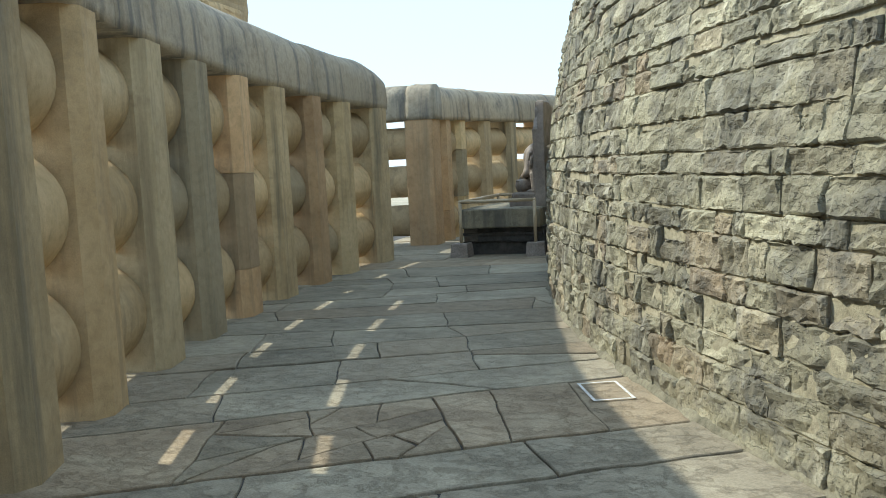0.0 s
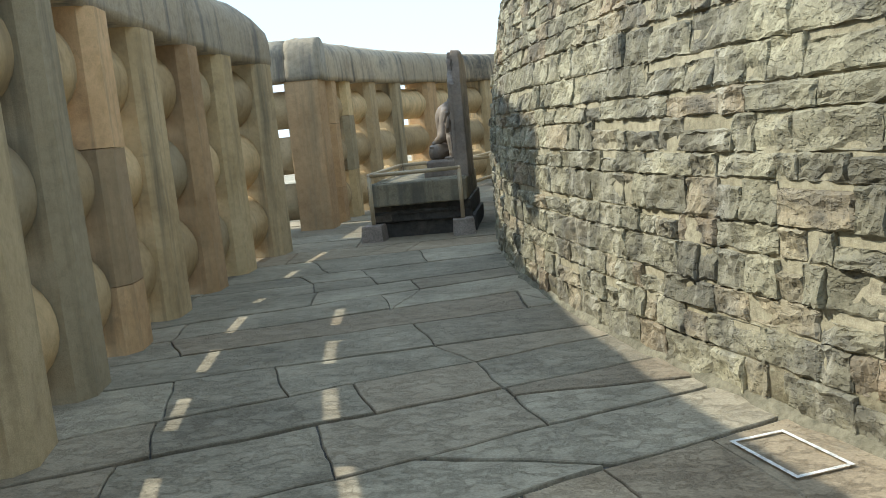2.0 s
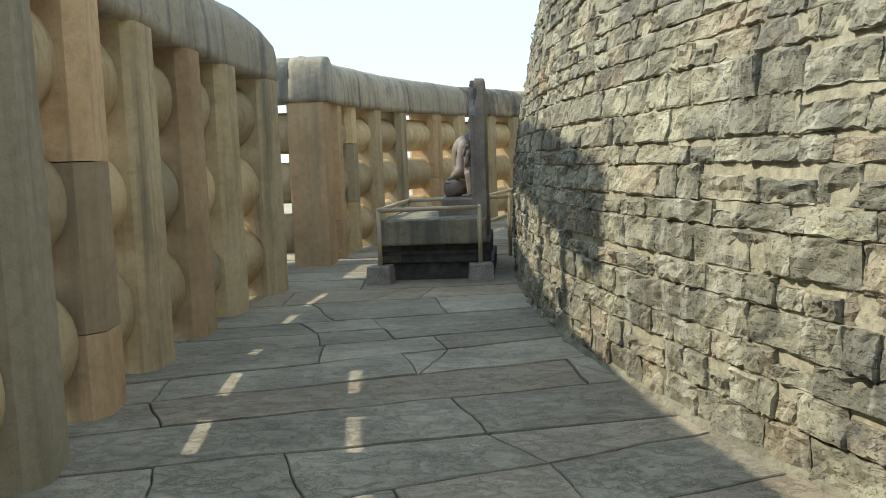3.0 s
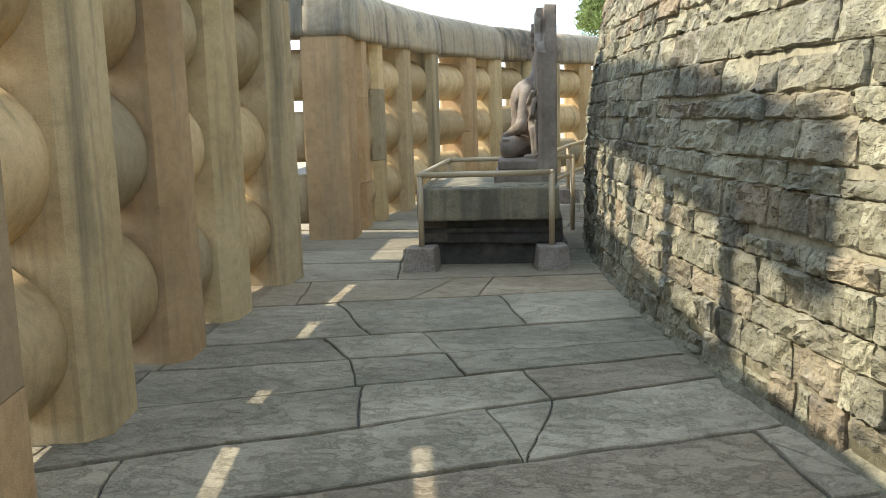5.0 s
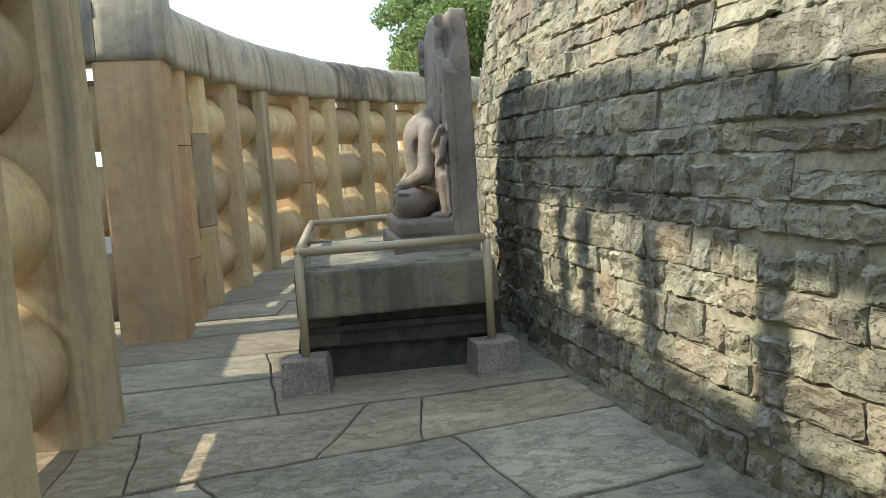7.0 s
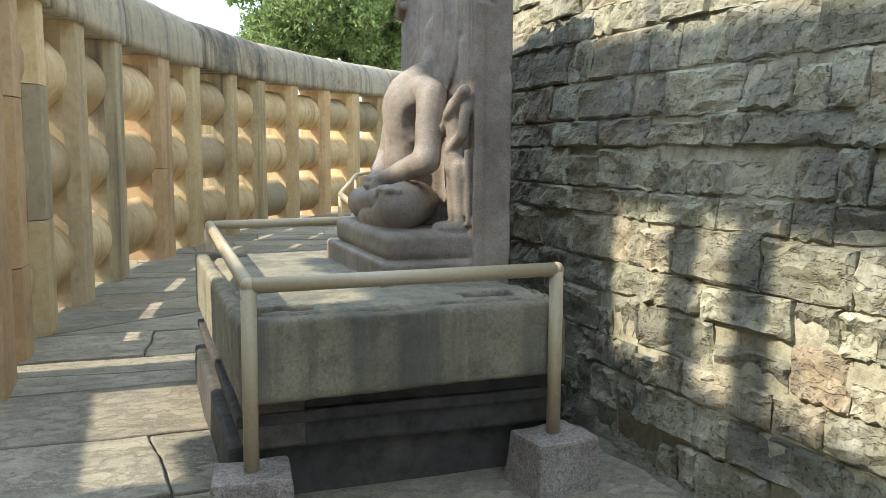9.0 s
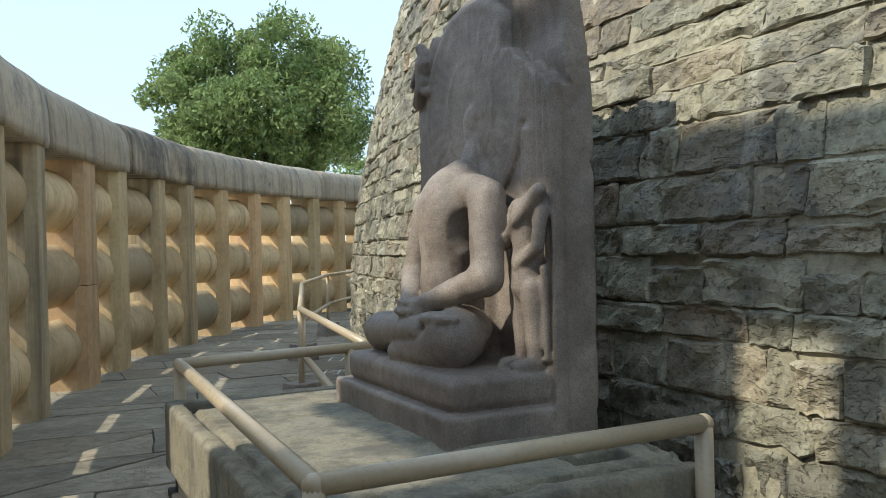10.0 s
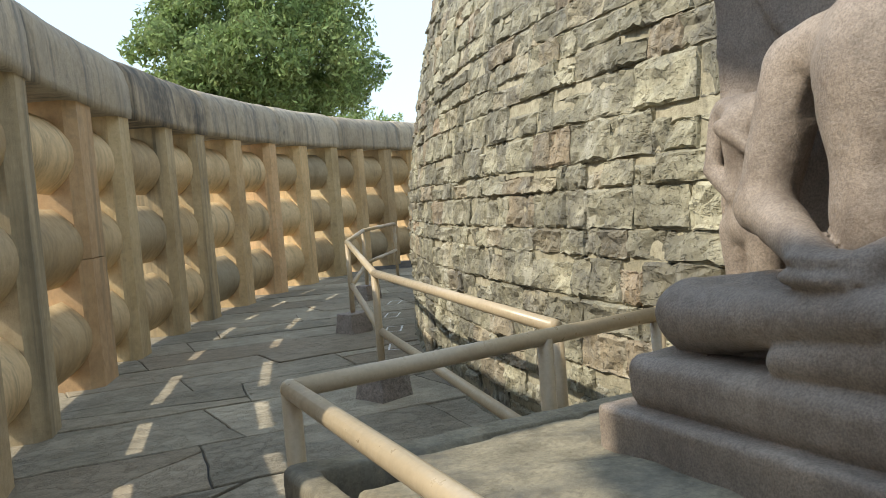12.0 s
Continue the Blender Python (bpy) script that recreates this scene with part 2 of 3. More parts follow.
# drum core behind the facing stones, closed on top
rings = []
for z in np.linspace(-0.03, 5.2, 16):
    rings.append([on_drum(a, z, -0.009) for a in np.linspace(0, 360, 240, endpoint=False)])
v, f = loft(rings)
wall_drum = tagged(link_mesh("wall_drum", v, f, MORTAR, smooth=True), "curved battered drum wall of coursed yellow-grey rubble stone", "wall", kind="structure")


# ---- railing ----
def pillar_mesh(c, w, d, h, turn, seed, low=0.0, high=1.0):
    """An eight-sided upright, its broad face towards the path."""
    cw, cd = 0.09, 0.085
    prof = [(-w / 2 + cw, d / 2), (w / 2 - cw, d / 2), (w / 2, d / 2 - cd), (w / 2, -d / 2 + cd), (w / 2 - cw, -d / 2), (-w / 2 + cw, -d / 2), (-w / 2, -d / 2 + cd), (-w / 2, d / 2 - cd)]
    rings = []
    tip = 0.02 * math.sin(seed * 4.1)
    for k in range(21):
        if not low - 0.001 <= k / 20 <= high + 0.001:
            continue
        z = h * k / 20 - (0.03 if k == 0 else 0)
        if low and abs(k / 20 - low) < 0.001:
            z += 0.006
        s = 1.0 + 0.02 * (1 - k / 20) + (0.012 * math.sin(seed + low * 9) if low else 0.0)
        ring = []
        for i, (a, b) in enumerate(prof):
            j = noise.noise(Vector((i * 3.1 + seed, z * 2.2, seed * 1.3))) * 0.005
            chip = max(0.0, noise.noise(Vector((i * 7.3 + seed * 2, z * 5.0, seed))) - 0.42) * 0.06
            p = Vector((a * s * (1 - chip * 1.5) + j + tip * k / 20, b * s * (1 - chip) + j * 0.6, 0))
            p.rotate(Euler((0, 0, turn)))
            ring.append((c[0] + p.x, c[1] + p.y, z))
        rings.append(ring)
    return loft(rings)


def lens_bar(a, b, zc, hh, tt, seed, short=0.0):
    """A crossbar of lens-shaped section from a to b."""
    a, b = Vector((*a, 0)), Vector((*b, 0))
    d = (b - a).normalized()
    nrm = Vector((d.y, -d.x, 0))
    prof = []
    for k in range(11):
        u = -1 + 2 * k / 10
        prof.append((tt / 2 * (1 - abs(u) ** 2.3), u * hh / 2))
    prof += [(-x, y) for x, y in prof[-2:0:-1]]
    rings = []
    span = (b - a).length
    at = [0.0, short - 0.0005, short, short + 0.008] if short else [0.0]
    at += list(np.linspace(at[-1], span - at[-1], 7)[1:-1]) + [span - q for q in at[::-1]]
    for k, q in enumerate(at):
        p = a + d * q
        thin = 0.90 if short and (q < short or q > span - short) else (0.985 if short and (k in (2, len(at) - 3)) else 1.0)
        ring = []
        for i, (x, y) in enumerate(prof):
            w = thin * (1 + 0.014 * noise.noise(Vector((q * 1.6 + seed, i * 0.35, seed * 0.7))))
            ring.append(p + nrm * x * w + Vector((0, 0, zc + y * w)))
        rings.append(ring)
    return loft(rings)


def coping_block(pts, zb, hgt, dep, seed, round_end=False):
    """One block of the heavy rounded coping along pts; zb: its underside at each point."""
    half = dep / 2
    prof = [(-half, 0.0), (-half - 0.01, 0.12 * hgt), (-half, 0.5 * hgt)]
    for a in np.linspace(180, 0, 9):
        prof.append((half * 0.98 * math.cos(radians(a)), hgt * (0.56 + 0.44 * math.sin(radians(a)))))
    prof += [(half, 0.5 * hgt), (half + 0.01, 0.12 * hgt), (half, 0.0)]
    rings = []
    for k, p in enumerate(pts):
        p = Vector((*p, 0))
        q = Vector((*pts[min(k + 1, len(pts) - 1)], 0)) - Vector((*pts[max(k - 1, 0)], 0))
        q.normalize()
        nrm = Vector((q.y, -q.x, 0))
        edge = k in (0, len(pts) - 1)
        ring = []
        for i, (x, y) in enumerate(prof):
            s = 0.985 if edge else 1.0
            if round_end and k >= len(pts) - 3:
                y = y * (0.965, 0.90, 0.78)[k - len(pts) + 3] if y > 0.3 * hgt else y
            w = 0.016 * noise.noise(Vector((p.x * 1.3, p.y * 1.3, i * 0.4 + seed)))
            ring.append(p + nrm * (x * s + w) + Vector((0, 0, zb[k] + y * s + w)))
        rings.append(ring)
    v, f = loft(rings)
    return v, f


def railing(label, arc, angles, joints, under, bars, first_seed, height, dep=0.56, widths=None, mended={}, round_last=False, dark=(), stones={}, set_back=-0.015):
    """An arc of uprights, lens-shaped crossbars and coping blocks; under(deg): height of the coping's underside."""
    (c, r) = arc
    rail = thing("stone_railing", label, "railing")
    rmid = r + 0.265
    for k, a in enumerate(angles):
        x, y = polar(c, rmid, a)
        w = (widths or {}).get(k, 0.465 + 0.035 * math.sin(k * 2.3 + first_seed))
        cuts = (0.0, *mended.get(k, ()), 1.0)
        for low, high in zip(cuts, cuts[1:]):
            v, f = pillar_mesh((x, y), w, 0.53, under(a) + 0.004, radians(a + 90), first_seed + k, low, high)
            link_mesh("pillar" if high == 1.0 else "pillar_mend", v, f, stones.get(k, SANDSTONE), rail)
        if k:
            pa = polar(c, rmid + set_back, angles[k - 1])
            pb = polar(c, rmid + set_back, a)
            va, vb = Vector(pa), Vector(pb)
            d = (vb - va).normalized() * 0.165
            for m, (z, h) in enumerate(bars):
                zz = z * under(a) / height
                v, f = lens_bar(va + d, vb - d, zz, h * under(a) / height, 0.39, first_seed + k * 3 + m, 0.085)
                link_mesh("crossbar", v, f, CROSSBAR, rail, smooth=True)
    for k in range(len(joints) - 1):
        a0, a1 = joints[k], joints[k + 1]
        da = math.copysign(math.degrees(0.007 / r), a1 - a0)
        count = max(6, int(abs(a1 - a0) * r * 0.0175 / 0.22))
        aa = np.linspace(a0 + da, a1 - da, count)
        v, f = coping_block([polar(c, rmid + max(0.0, set_back), a) for a in aa], [under(a) for a in aa], height_at(aa.mean(), arc), dep, first_seed + k, round_last and k == len(joints) - 2)
        link_mesh("coping_stone", v, f, COPING_DARK if k in dark else COPING, rail, "coping block stained black" if k in dark else "", smooth=True)
    return rail


def height_at(deg, arc):
    if arc is ARC1:
        return 0.69
    return 0.645


def under1(deg):
    y = ARC1[0][1] + 19.2 * math.sin(radians(deg))
    return 2.27 + 0.018 * (12.3 - y)


def under2(deg):
    y = ARC2[0][1] + 20.1 * math.sin(radians(deg))
    return 2.20 + 0.0165 * (y - 14.5)


ANG1 = [230.31, 226.91, 223.51, 220.11, 216.71, 213.31, 209.91, 206.51, 203.11, 199.71, 196.07, 192.8, 189.65, 186.43, 182.96, 180.12, 176.35]
railing("weathered tan sandstone railing, octagonal pillars, lens-shaped crossbars and rounded coping", ARC1, ANG1, [231.3, 222.5, 214.0, 205.5, 197.9, 182.9, 175.5], under1,
        [(0.435, 0.655), (1.175, 0.655), (1.915, 0.655)], 3, 2.30, round_last=True, set_back=0.05, mended={12: (0.2, 0.6)}, stones={16: SANDSTONE_GREY, 13: SANDSTONE_GREY, 11: SANDSTONE_GREY, 10: SANDSTONE_PALE, 12: SANDSTONE_RED, 15: SANDSTONE_PALE, 14: SANDSTONE_RED, 8: SANDSTONE_GREY})
ANG2 = [175.35, 173.15, 169.65, 166.0, 161.1, 157.65, 153.35, 150.0, 146.0, 142.0, 138.3, 134.6, 131.4, 127.9, 124.6, 121.2, 117.9, 114.5]
railing("golden sandstone railing, octagonal pillars and crossbars, coping stained black", ARC2, ANG2, [177.6, 172.3, 165.2, 157.0, 149.3, 141.2, 134.0, 126.5, 119.5, 113.5], under2,
        [(0.43, 0.62), (1.175, 0.63), (1.92, 0.62)], 41, 2.36, widths={4: 0.6, 0: 0.4, 1: 0.42}, mended={0: (0.25, 0.7), 1: (0.35, 0.75), 4: (0.45,)}, dark=(3,), stones={0: SANDSTONE_RED, 1: SANDSTONE_PALE, 3: SANDSTONE_GREY, 4: SANDSTONE_RED, 5: SANDSTONE_PALE, 6: SANDSTONE_GREY, 7: SANDSTONE_GREY, 9: SANDSTONE_RED, 11: SANDSTONE_PALE})

# vestibule return: the square corner pillar and the railing that runs outwards from it
ret = thing("stone_railing", "sandstone railing return with square corner pillar beside the entrance", "railing")
bm = bmesh.new()
box(bm, -5.31, -4.80, 14.50, 14.98, -0.03, 2.212, bevel=0.025, wobble=0.008, cuts=3)
part("corner_pillar", bm, SANDSTONE_RED, ret, "square reddish sandstone corner pillar")
for k, x in enumerate((-6.25, -7.35)):
    v, f = pillar_mesh((x, 14.76), 0.46, 0.43, 2.20, 0, 90 + k)
    link_mesh("pillar", v, f, SANDSTONE, ret)
for k, (xa, xb) in enumerate(((-6.12, -5.25), (-7.22, -6.38))):
    for m, (z, h) in enumerate(((0.43, 0.56), (1.13, 0.56), (1.81, 0.56))):
        v, f = lens_bar((xa, 14.78), (xb, 14.78), z, h, 0.32, 70 + 3 * k + m)
        link_mesh("crossbar", v, f, CROSSBAR, ret, smooth=True)
for k, (xa, xb) in enumerate(((-5.262, -4.765), (-7.6, -5.27))):
    xs = np.linspace(xa, xb, 8)
    v, f = coping_block([(x, 14.76) for x in xs], [2.212] * 8, 0.62, 0.56, 61 + k)
    link_mesh("coping_stone", v, f, COPING, ret, smooth=True)
outer = thing("stone_railing", "outer sandstone railing of the entrance passage", "railing")
for k, y in enumerate((14.4, 13.45)):
    v, f = pillar_mesh((-7.42, y - 0.35), 0.46, 0.43, 2.20, radians(90), 96 + k)
    link_mesh("pillar", v, f, SANDSTONE, outer)
for m, (z, h) in enumerate(((0.43, 0.64), (1.15, 0.64), (1.86, 0.64))):
    v, f = lens_bar((-7.42, 14.6), (-7.42, 12.9), z, h, 0.32, 80 + m)
    link_mesh("crossbar", v, f, CROSSBAR, outer, smooth=True)
v, f = coping_block([(-7.42, y) for y in np.linspace(14.46, 12.85, 9)], [2.205] * 9, 0.56, 0.5, 66)
link_mesh("coping_stone", v, f, COPING, outer, smooth=True)

# the tall gateway outside the entrance
gate = thing("stone_gateway", "tall sandstone gateway with curved beams behind the railing", "gateway")
for y in (9.75, 12.55):
    bm = bmesh.new()
    box(bm, -8.2, -7.6, y - 0.3, y + 0.3, -0.03, 3.6, bevel=0.03, wobble=0.01, cuts=3)
    part("pillar", bm, SANDSTONE, gate)
    bm = bmesh.new()
    box(bm, -8.3, -7.5, y - 0.5, y + 0.5, 3.55, 4.1, bevel=0.08, wobble=0.03, cuts=4)
    part("capital", bm, SANDSTONE, gate)
bm = bmesh.new()
box(bm, -8.15, -7.65, 8.9, 13.55, 3.86, 4.5, bevel=0.1, wobble=0.04, cuts=8)
part("bracket_beam", bm, SANDSTONE, gate)


for y in (9.75, 12.55):
    bm = bmesh.new()
    box(bm, -8.1, -7.7, y - 0.25, y + 0.25, 4.46, 5.10, bevel=0.03, wobble=0.01, cuts=2)
    part("bearing_block", bm, SANDSTONE, gate)


def beam(zc, hgt, y0, y1, bow):
    rings = []
    for k in range(25):
        u = -1 + 2 * k / 24
        y = (y0 + y1) / 2 + u * (y1 - y0) / 2
        z = zc + bow * (1 - u * u)
        s = 1.0 if abs(u) < 0.86 else 1.12 - 2.2 * (abs(u) - 0.9) ** 2 * 10
        rings.append([(-7.9 + 0.2 * math.cos(a) * s, y, z + 0.5 * hgt * s * (abs(math.sin(a)) ** 0.6) * (1 if math.sin(a) > 0 else -1)) for a in np.linspace(0, 2 * math.pi, 12, endpoint=False)])
    return loft(rings)


for zc, hgt, y0, y1 in ((5.34, 0.58, 8.5, 14.15), (6.70, 0.64, 8.5, 14.2)):
    v, f = beam(zc, hgt, y0, y1, 0.04)
    link_mesh("beam", v, f, SANDSTONE, gate)
for y, half in ((9.4, 0.09), (10.3, 0.09), (11.2, 0.09), (12.0, 0.09), (12.35, 0.09), (12.97, 0.17)):
    bm = bmesh.new()
    box(bm, -8.0, -7.8, y - half, y + half, 5.56, 6.49, bevel=0.02)
    part("upright_block", bm, SANDSTONE, gate)


# ---- solids from distance fields: worn and carved stone ----
def nets(field, origin, h):
    """Vertices and quads of the zero surface of a field sampled on a grid of step h."""
    s = field < 0
    nx, ny, nz = field.shape
    total = np.zeros((nx - 1, ny - 1, nz - 1, 3))
    count = np.zeros((nx - 1, ny - 1, nz - 1))
    lo, hi = slice(0, -1), slice(1, None)
    for axis in range(3):
        others = [k for k in range(3) if k != axis]
        for da in (0, 1):
            for db in (0, 1):
                pick0, pick1 = [None] * 3, [None] * 3
                pick0[axis], pick1[axis] = lo, hi
                for o, d in zip(others, (da, db)):
                    pick0[o] = pick1[o] = hi if d else lo
                f0, f1 = field[tuple(pick0)], field[tuple(pick1)]
                cross = (f0 < 0) != (f1 < 0)
                t = np.where(cross, f0 / np.where(f0 == f1, 1, f0 - f1), 0)
                off = np.zeros(total.shape)
                off[..., axis] = t
                off[..., others[0]], off[..., others[1]] = da, db
                total += off * cross[..., None]
                count += cross
    live = count > 0
    ids = np.full(live.shape, -1)
    ids[live] = np.arange(live.sum())
    base = np.argwhere(live)
    verts = (base + total[live] / count[live][:, None]) * h + np.array(origin)
    quads = []
    for axis in range(3):
        a, b = [k for k in range(3) if k != axis]
        pick0, pick1 = [slice(1, -1)] * 3, [slice(1, -1)] * 3
        pick0[axis], pick1[axis] = lo, hi
        s0, s1 = s[tuple(pick0)], s[tuple(pick1)]
        for flip in (False, True):
            where = np.argwhere((s0 != s1) & (s0 == flip))
            cell = where.copy()
            cell[:, a] += 1
            cell[:, b] += 1
            corners = []
            for da, db in ((1, 1), (0, 1), (0, 0), (1, 0)):
                c = cell.copy()
                c[:, a] -= da
                c[:, b] -= db
                corners.append(ids[tuple(c.T)])
            q = np.stack(corners, 1)
            if flip == (axis == 1):
                q = q[:, ::-1]
            quads.append(q)
    return verts, np.concatenate(quads)


def grid(lo, hi, h):
    axes = [np.arange(a, b + h, h) for a, b in zip(lo, hi)]
    return np.meshgrid(*axes, indexing="ij")


def sd_box(p, lo, hi, r=0.0):
    q = [np.abs(v - (a + b) / 2) - (b - a) / 2 + r for v, a, b in zip(p, lo, hi)]
    out = np.sqrt(sum(np.maximum(v, 0) ** 2 for v in q))
    return out + np.minimum(np.maximum(np.maximum(q[0], q[1]), q[2]), 0) - r


def sd_ball(p, c, r):
    k = np.sqrt(sum(((v - a) / b) ** 2 for v, a, b in zip(p, c, r)))
    return (k - 1) * min(r)


def sd_limb(p, a, b, ra, rb):
    ab = [y - x for x, y in zip(a, b)]
    t = sum((v - x) * d for v, x, d in zip(p, a, ab)) / sum(d * d for d in ab)
    t = np.clip(t, 0, 1)
    return np.sqrt(sum((v - x - t * d) ** 2 for v, x, d in zip(p, a, ab))) - (ra + (rb - ra) * t)


def join(a, b, k=0.03):
    m = np.clip(0.5 + 0.5 * (b - a) / k, 0, 1)
    return b * (1 - m) + a * m - k * m * (1 - m)


def ripple(p, scale, seed):
    x, y, z = (v * scale for v in p)
    return (np.sin(x * 1.3 + 1.7 * np.sin(y * 0.9 + seed)) + np.sin(y * 1.7 + 1.3 * np.sin(z * 1.1 + seed * 2)) + np.sin(z * 1.5 + 1.9 * np.sin(x * 0.8 - seed))) / 3


def carved(name, field, origin, h, material, parent=None):
    v, q = nets(field, origin, h)
    me = bpy.data.meshes.new(name)
    me.vertices.add(len(v))
    me.vertices.foreach_set("co", v.ravel())
    me.loops.add(q.size)
    me.loops.foreach_set("vertex_index", q.ravel().astype(np.int32))
    me.polygons.add(len(q))
    me.polygons.foreach_set("loop_start", np.arange(0, q.size, 4, dtype=np.int32))
    me.update(calc_edges=True)
    me.validate()
    me.polygons.foreach_set("use_smooth", [True] * len(me.polygons))
    me.materials.append(material)
    ob = new(name, me)
    ob.parent = parent
    return ob


# ---- plinth ----
plinth = thing("stone_plinth", "low three-tier grey stone plinth with worn pale top slab", "plinth")
h = 0.0125
lo = (-3.96, 12.55, 0.38)
p = list(grid(lo, (-2.45, 14.76, 0.76), h))
p[1] = p[1] + 0.07 * np.clip((-2.63 - p[0]) / 1.25, 0, 1) * np.clip((14.66 - p[1]) / 1.96, 0, 1)
d = sd_box(p, (-3.865, 12.70, 0.42), (-2.63, 14.66, 0.705), 0.02)
d = np.maximum(d, -(np.abs(np.maximum(np.abs(p[0] + 3.225) - 0.565, np.abs(p[1] - 13.68) - 0.87)) - 0.012 + np.maximum(0, 0.69 - p[2])))
for hole in (((-3.80, 12.86, 0.60), (-3.58, 12.95, 0.9)), ((-2.98, 12.90, 0.60), (-2.76, 13.0, 0.9)), ((-3.80, 14.40, 0.58), (-3.62, 14.56, 0.9)), ((-2.86, 14.42, 0.58), (-2.68, 14.55, 0.9))):
    d = np.maximum(d, -sd_box(p, *hole, 0.01))
d = d + 0.0028 * ripple(p, 9, 1.0) + 0.002 * ripple(p, 37, 2.0) + np.maximum(0, ripple(p, 7, 4.0) - 0.55) * 0.03
carved("top_slab", d, lo, h, PLINTH_TOP, plinth)
bm = bmesh.new()
box(bm, -3.83, -2.60, 12.82, 14.6, 0.20, 0.425, bevel=0.015, wobble=0.012, cuts=4)
part("middle_tier", bm, PLINTH_DARK, plinth, "dark stained middle tier")
bm = bmesh.new()
box(bm, -3.86, -2.62, 12.79, 14.63, 0.30, 0.345, bevel=0.01, wobble=0.006, cuts=3)
part("moulding", bm, PLINTH_DARK, plinth, "thin dark moulding")
bm = bmesh.new()
box(bm, -3.835, -3.62, 12.80, 12.96, 0.215, 0.405, bevel=0.01, wobble=0.005, cuts=2)
part("corner_stone", bm, PLINTH_BROWN, plinth, "brown squared repair stone at the corner")
bm = bmesh.new()
box(bm, -3.88, -2.56, 12.88, 14.64, -0.03, 0.205, bevel=0.02, wobble=0.012, cuts=4)
part("base_tier", bm, PLINTH_DARK, plinth, "nearly black base tier")

# ---- statue: headless seated figure against a broken slab, one carved block ----
h = 0.01
lo = (2.58, 13.16, 0.66)
g = grid(lo, (3.30, 14.42, 2.40), h)
X, Y, Z = g
MID = 13.745
# back slab: a front layer broken off along a slope, the back layer standing higher, a round halo
top = 2.30 - 0.30 * np.maximum(0, Y - 13.80) ** 1.2 - 1.6 * np.maximum(0, Y - 14.18) ** 1.3 + 0.012 * np.sin(Y * 41)
slab = np.maximum(sd_box(g, (2.625, 13.245, 0.66), (2.80, 14.305, 2.6), 0.01), Z - top)
wedge = np.maximum(np.maximum(2.725 + 0.012 * np.sin(Z * 23) - X, 1.865 + 0.60 * (Y - 13.22) + 0.01 * np.sin(Y * 70) - Z), Y - 13.56)
slab = np.maximum(slab, -wedge)
slab = np.maximum(slab, Z - 1.90 - 5.5 * np.maximum(0, Y - 13.245))
front = X > 2.755
reach = np.sqrt(((Y - 13.80) / 1.0) ** 2 + ((Z - 1.87) / 1.05) ** 2)
bearing = np.arctan2(Z - 1.87, Y - 13.80)
slab = slab - np.where(front, 0.012 * (reach < 0.40) + 0.004 * np.exp(-((reach - 0.375) / 0.012) ** 2) + 0.0014 * np.cos(bearing * 36) * np.exp(-((reach - 0.29) / 0.06) ** 2) + 0.004 * np.exp(-((reach - 0.19) / 0.01) ** 2), 0)
edge = np.clip((Y - 13.245) / 0.10, 0, 1)
slab = slab - np.where(front, 0.007 * np.cos(edge * 5 * math.pi) * (edge < 1), 0)
chip = np.exp(-((X - 2.66) / 0.05) ** 2) * np.maximum(0, ripple(g, 14, 5.0)) * 0.02 * (Y < 13.4)
slab = slab + chip
# cushion and foot slab under the figure
base = join(sd_box(g, (2.64, 13.25, 0.66), (3.21, 14.33, 0.797), 0.018), sd_box(g, (2.64, 13.275, 0.79), (3.175, 14.27, 0.918), 0.045), 0.008)
d = join(slab, base, 0.015)
d = join(d, sd_limb(g, (2.80, MID, 0.95), (2.80, MID, 1.56), 0.13, 0.10), 0.03)
# scars where the heads were broken off
d = join(d, sd_ball(g, (2.812, 13.775, 1.80), (0.035, 0.035, 0.085)), 0.008)
d = join(d, sd_limb(g, (2.85, 13.735, 1.62), (2.815, 13.77, 1.77), 0.05, 0.024), 0.02)
d = join(d, sd_box(g, (2.78, 13.355, 1.53), (2.812, 13.435, 1.76), 0.03), 0.006)
# torso
body = sd_ball(g, (2.925, MID, 1.45), (0.13, 0.148, 0.185))
body = join(body, sd_ball(g, (2.945, MID, 1.20), (0.105, 0.112, 0.20)), 0.07)
for s_ in (-1, 1):
    body = join(body, sd_limb(g, (2.90, MID, 1.565), (2.895, MID + s_ * 0.215, 1.512), 0.075, 0.07), 0.03)
body = join(body, sd_limb(g, (2.88, MID - 0.02, 1.55), (2.87, MID - 0.02, 1.62), 0.075, 0.05), 0.05)
body = join(body, sd_ball(g, (2.96, MID, 1.02), (0.13, 0.27, 0.075)), 0.04)
arms = None
for s_ in (-1, 1):
    sh, el, wr = (2.90, MID + s_ * 0.232, 1.505), (2.945, MID + s_ * 0.298, 1.225), (3.085, MID + s_ * 0.05, 1.118)
    limb = join(sd_limb(g, sh, el, 0.070, 0.058), sd_limb(g, el, wr, 0.058, 0.038), 0.025)
    arms = limb if arms is None else np.minimum(arms, limb)
arms = join(arms, sd_ball(g, (3.10, MID + 0.02, 1.098), (0.05, 0.105, 0.026)), 0.012)
arms = join(arms, sd_ball(g, (3.095, MID + 0.03, 1.132), (0.042, 0.085, 0.020)), 0.008)
body = join(body, arms, 0.006)
for s_ in (-1, 1):
    body = np.maximum(body, -sd_ball(g, (3.0, MID + s_ * 0.157, 1.37), (0.165, 0.048, 0.11)))
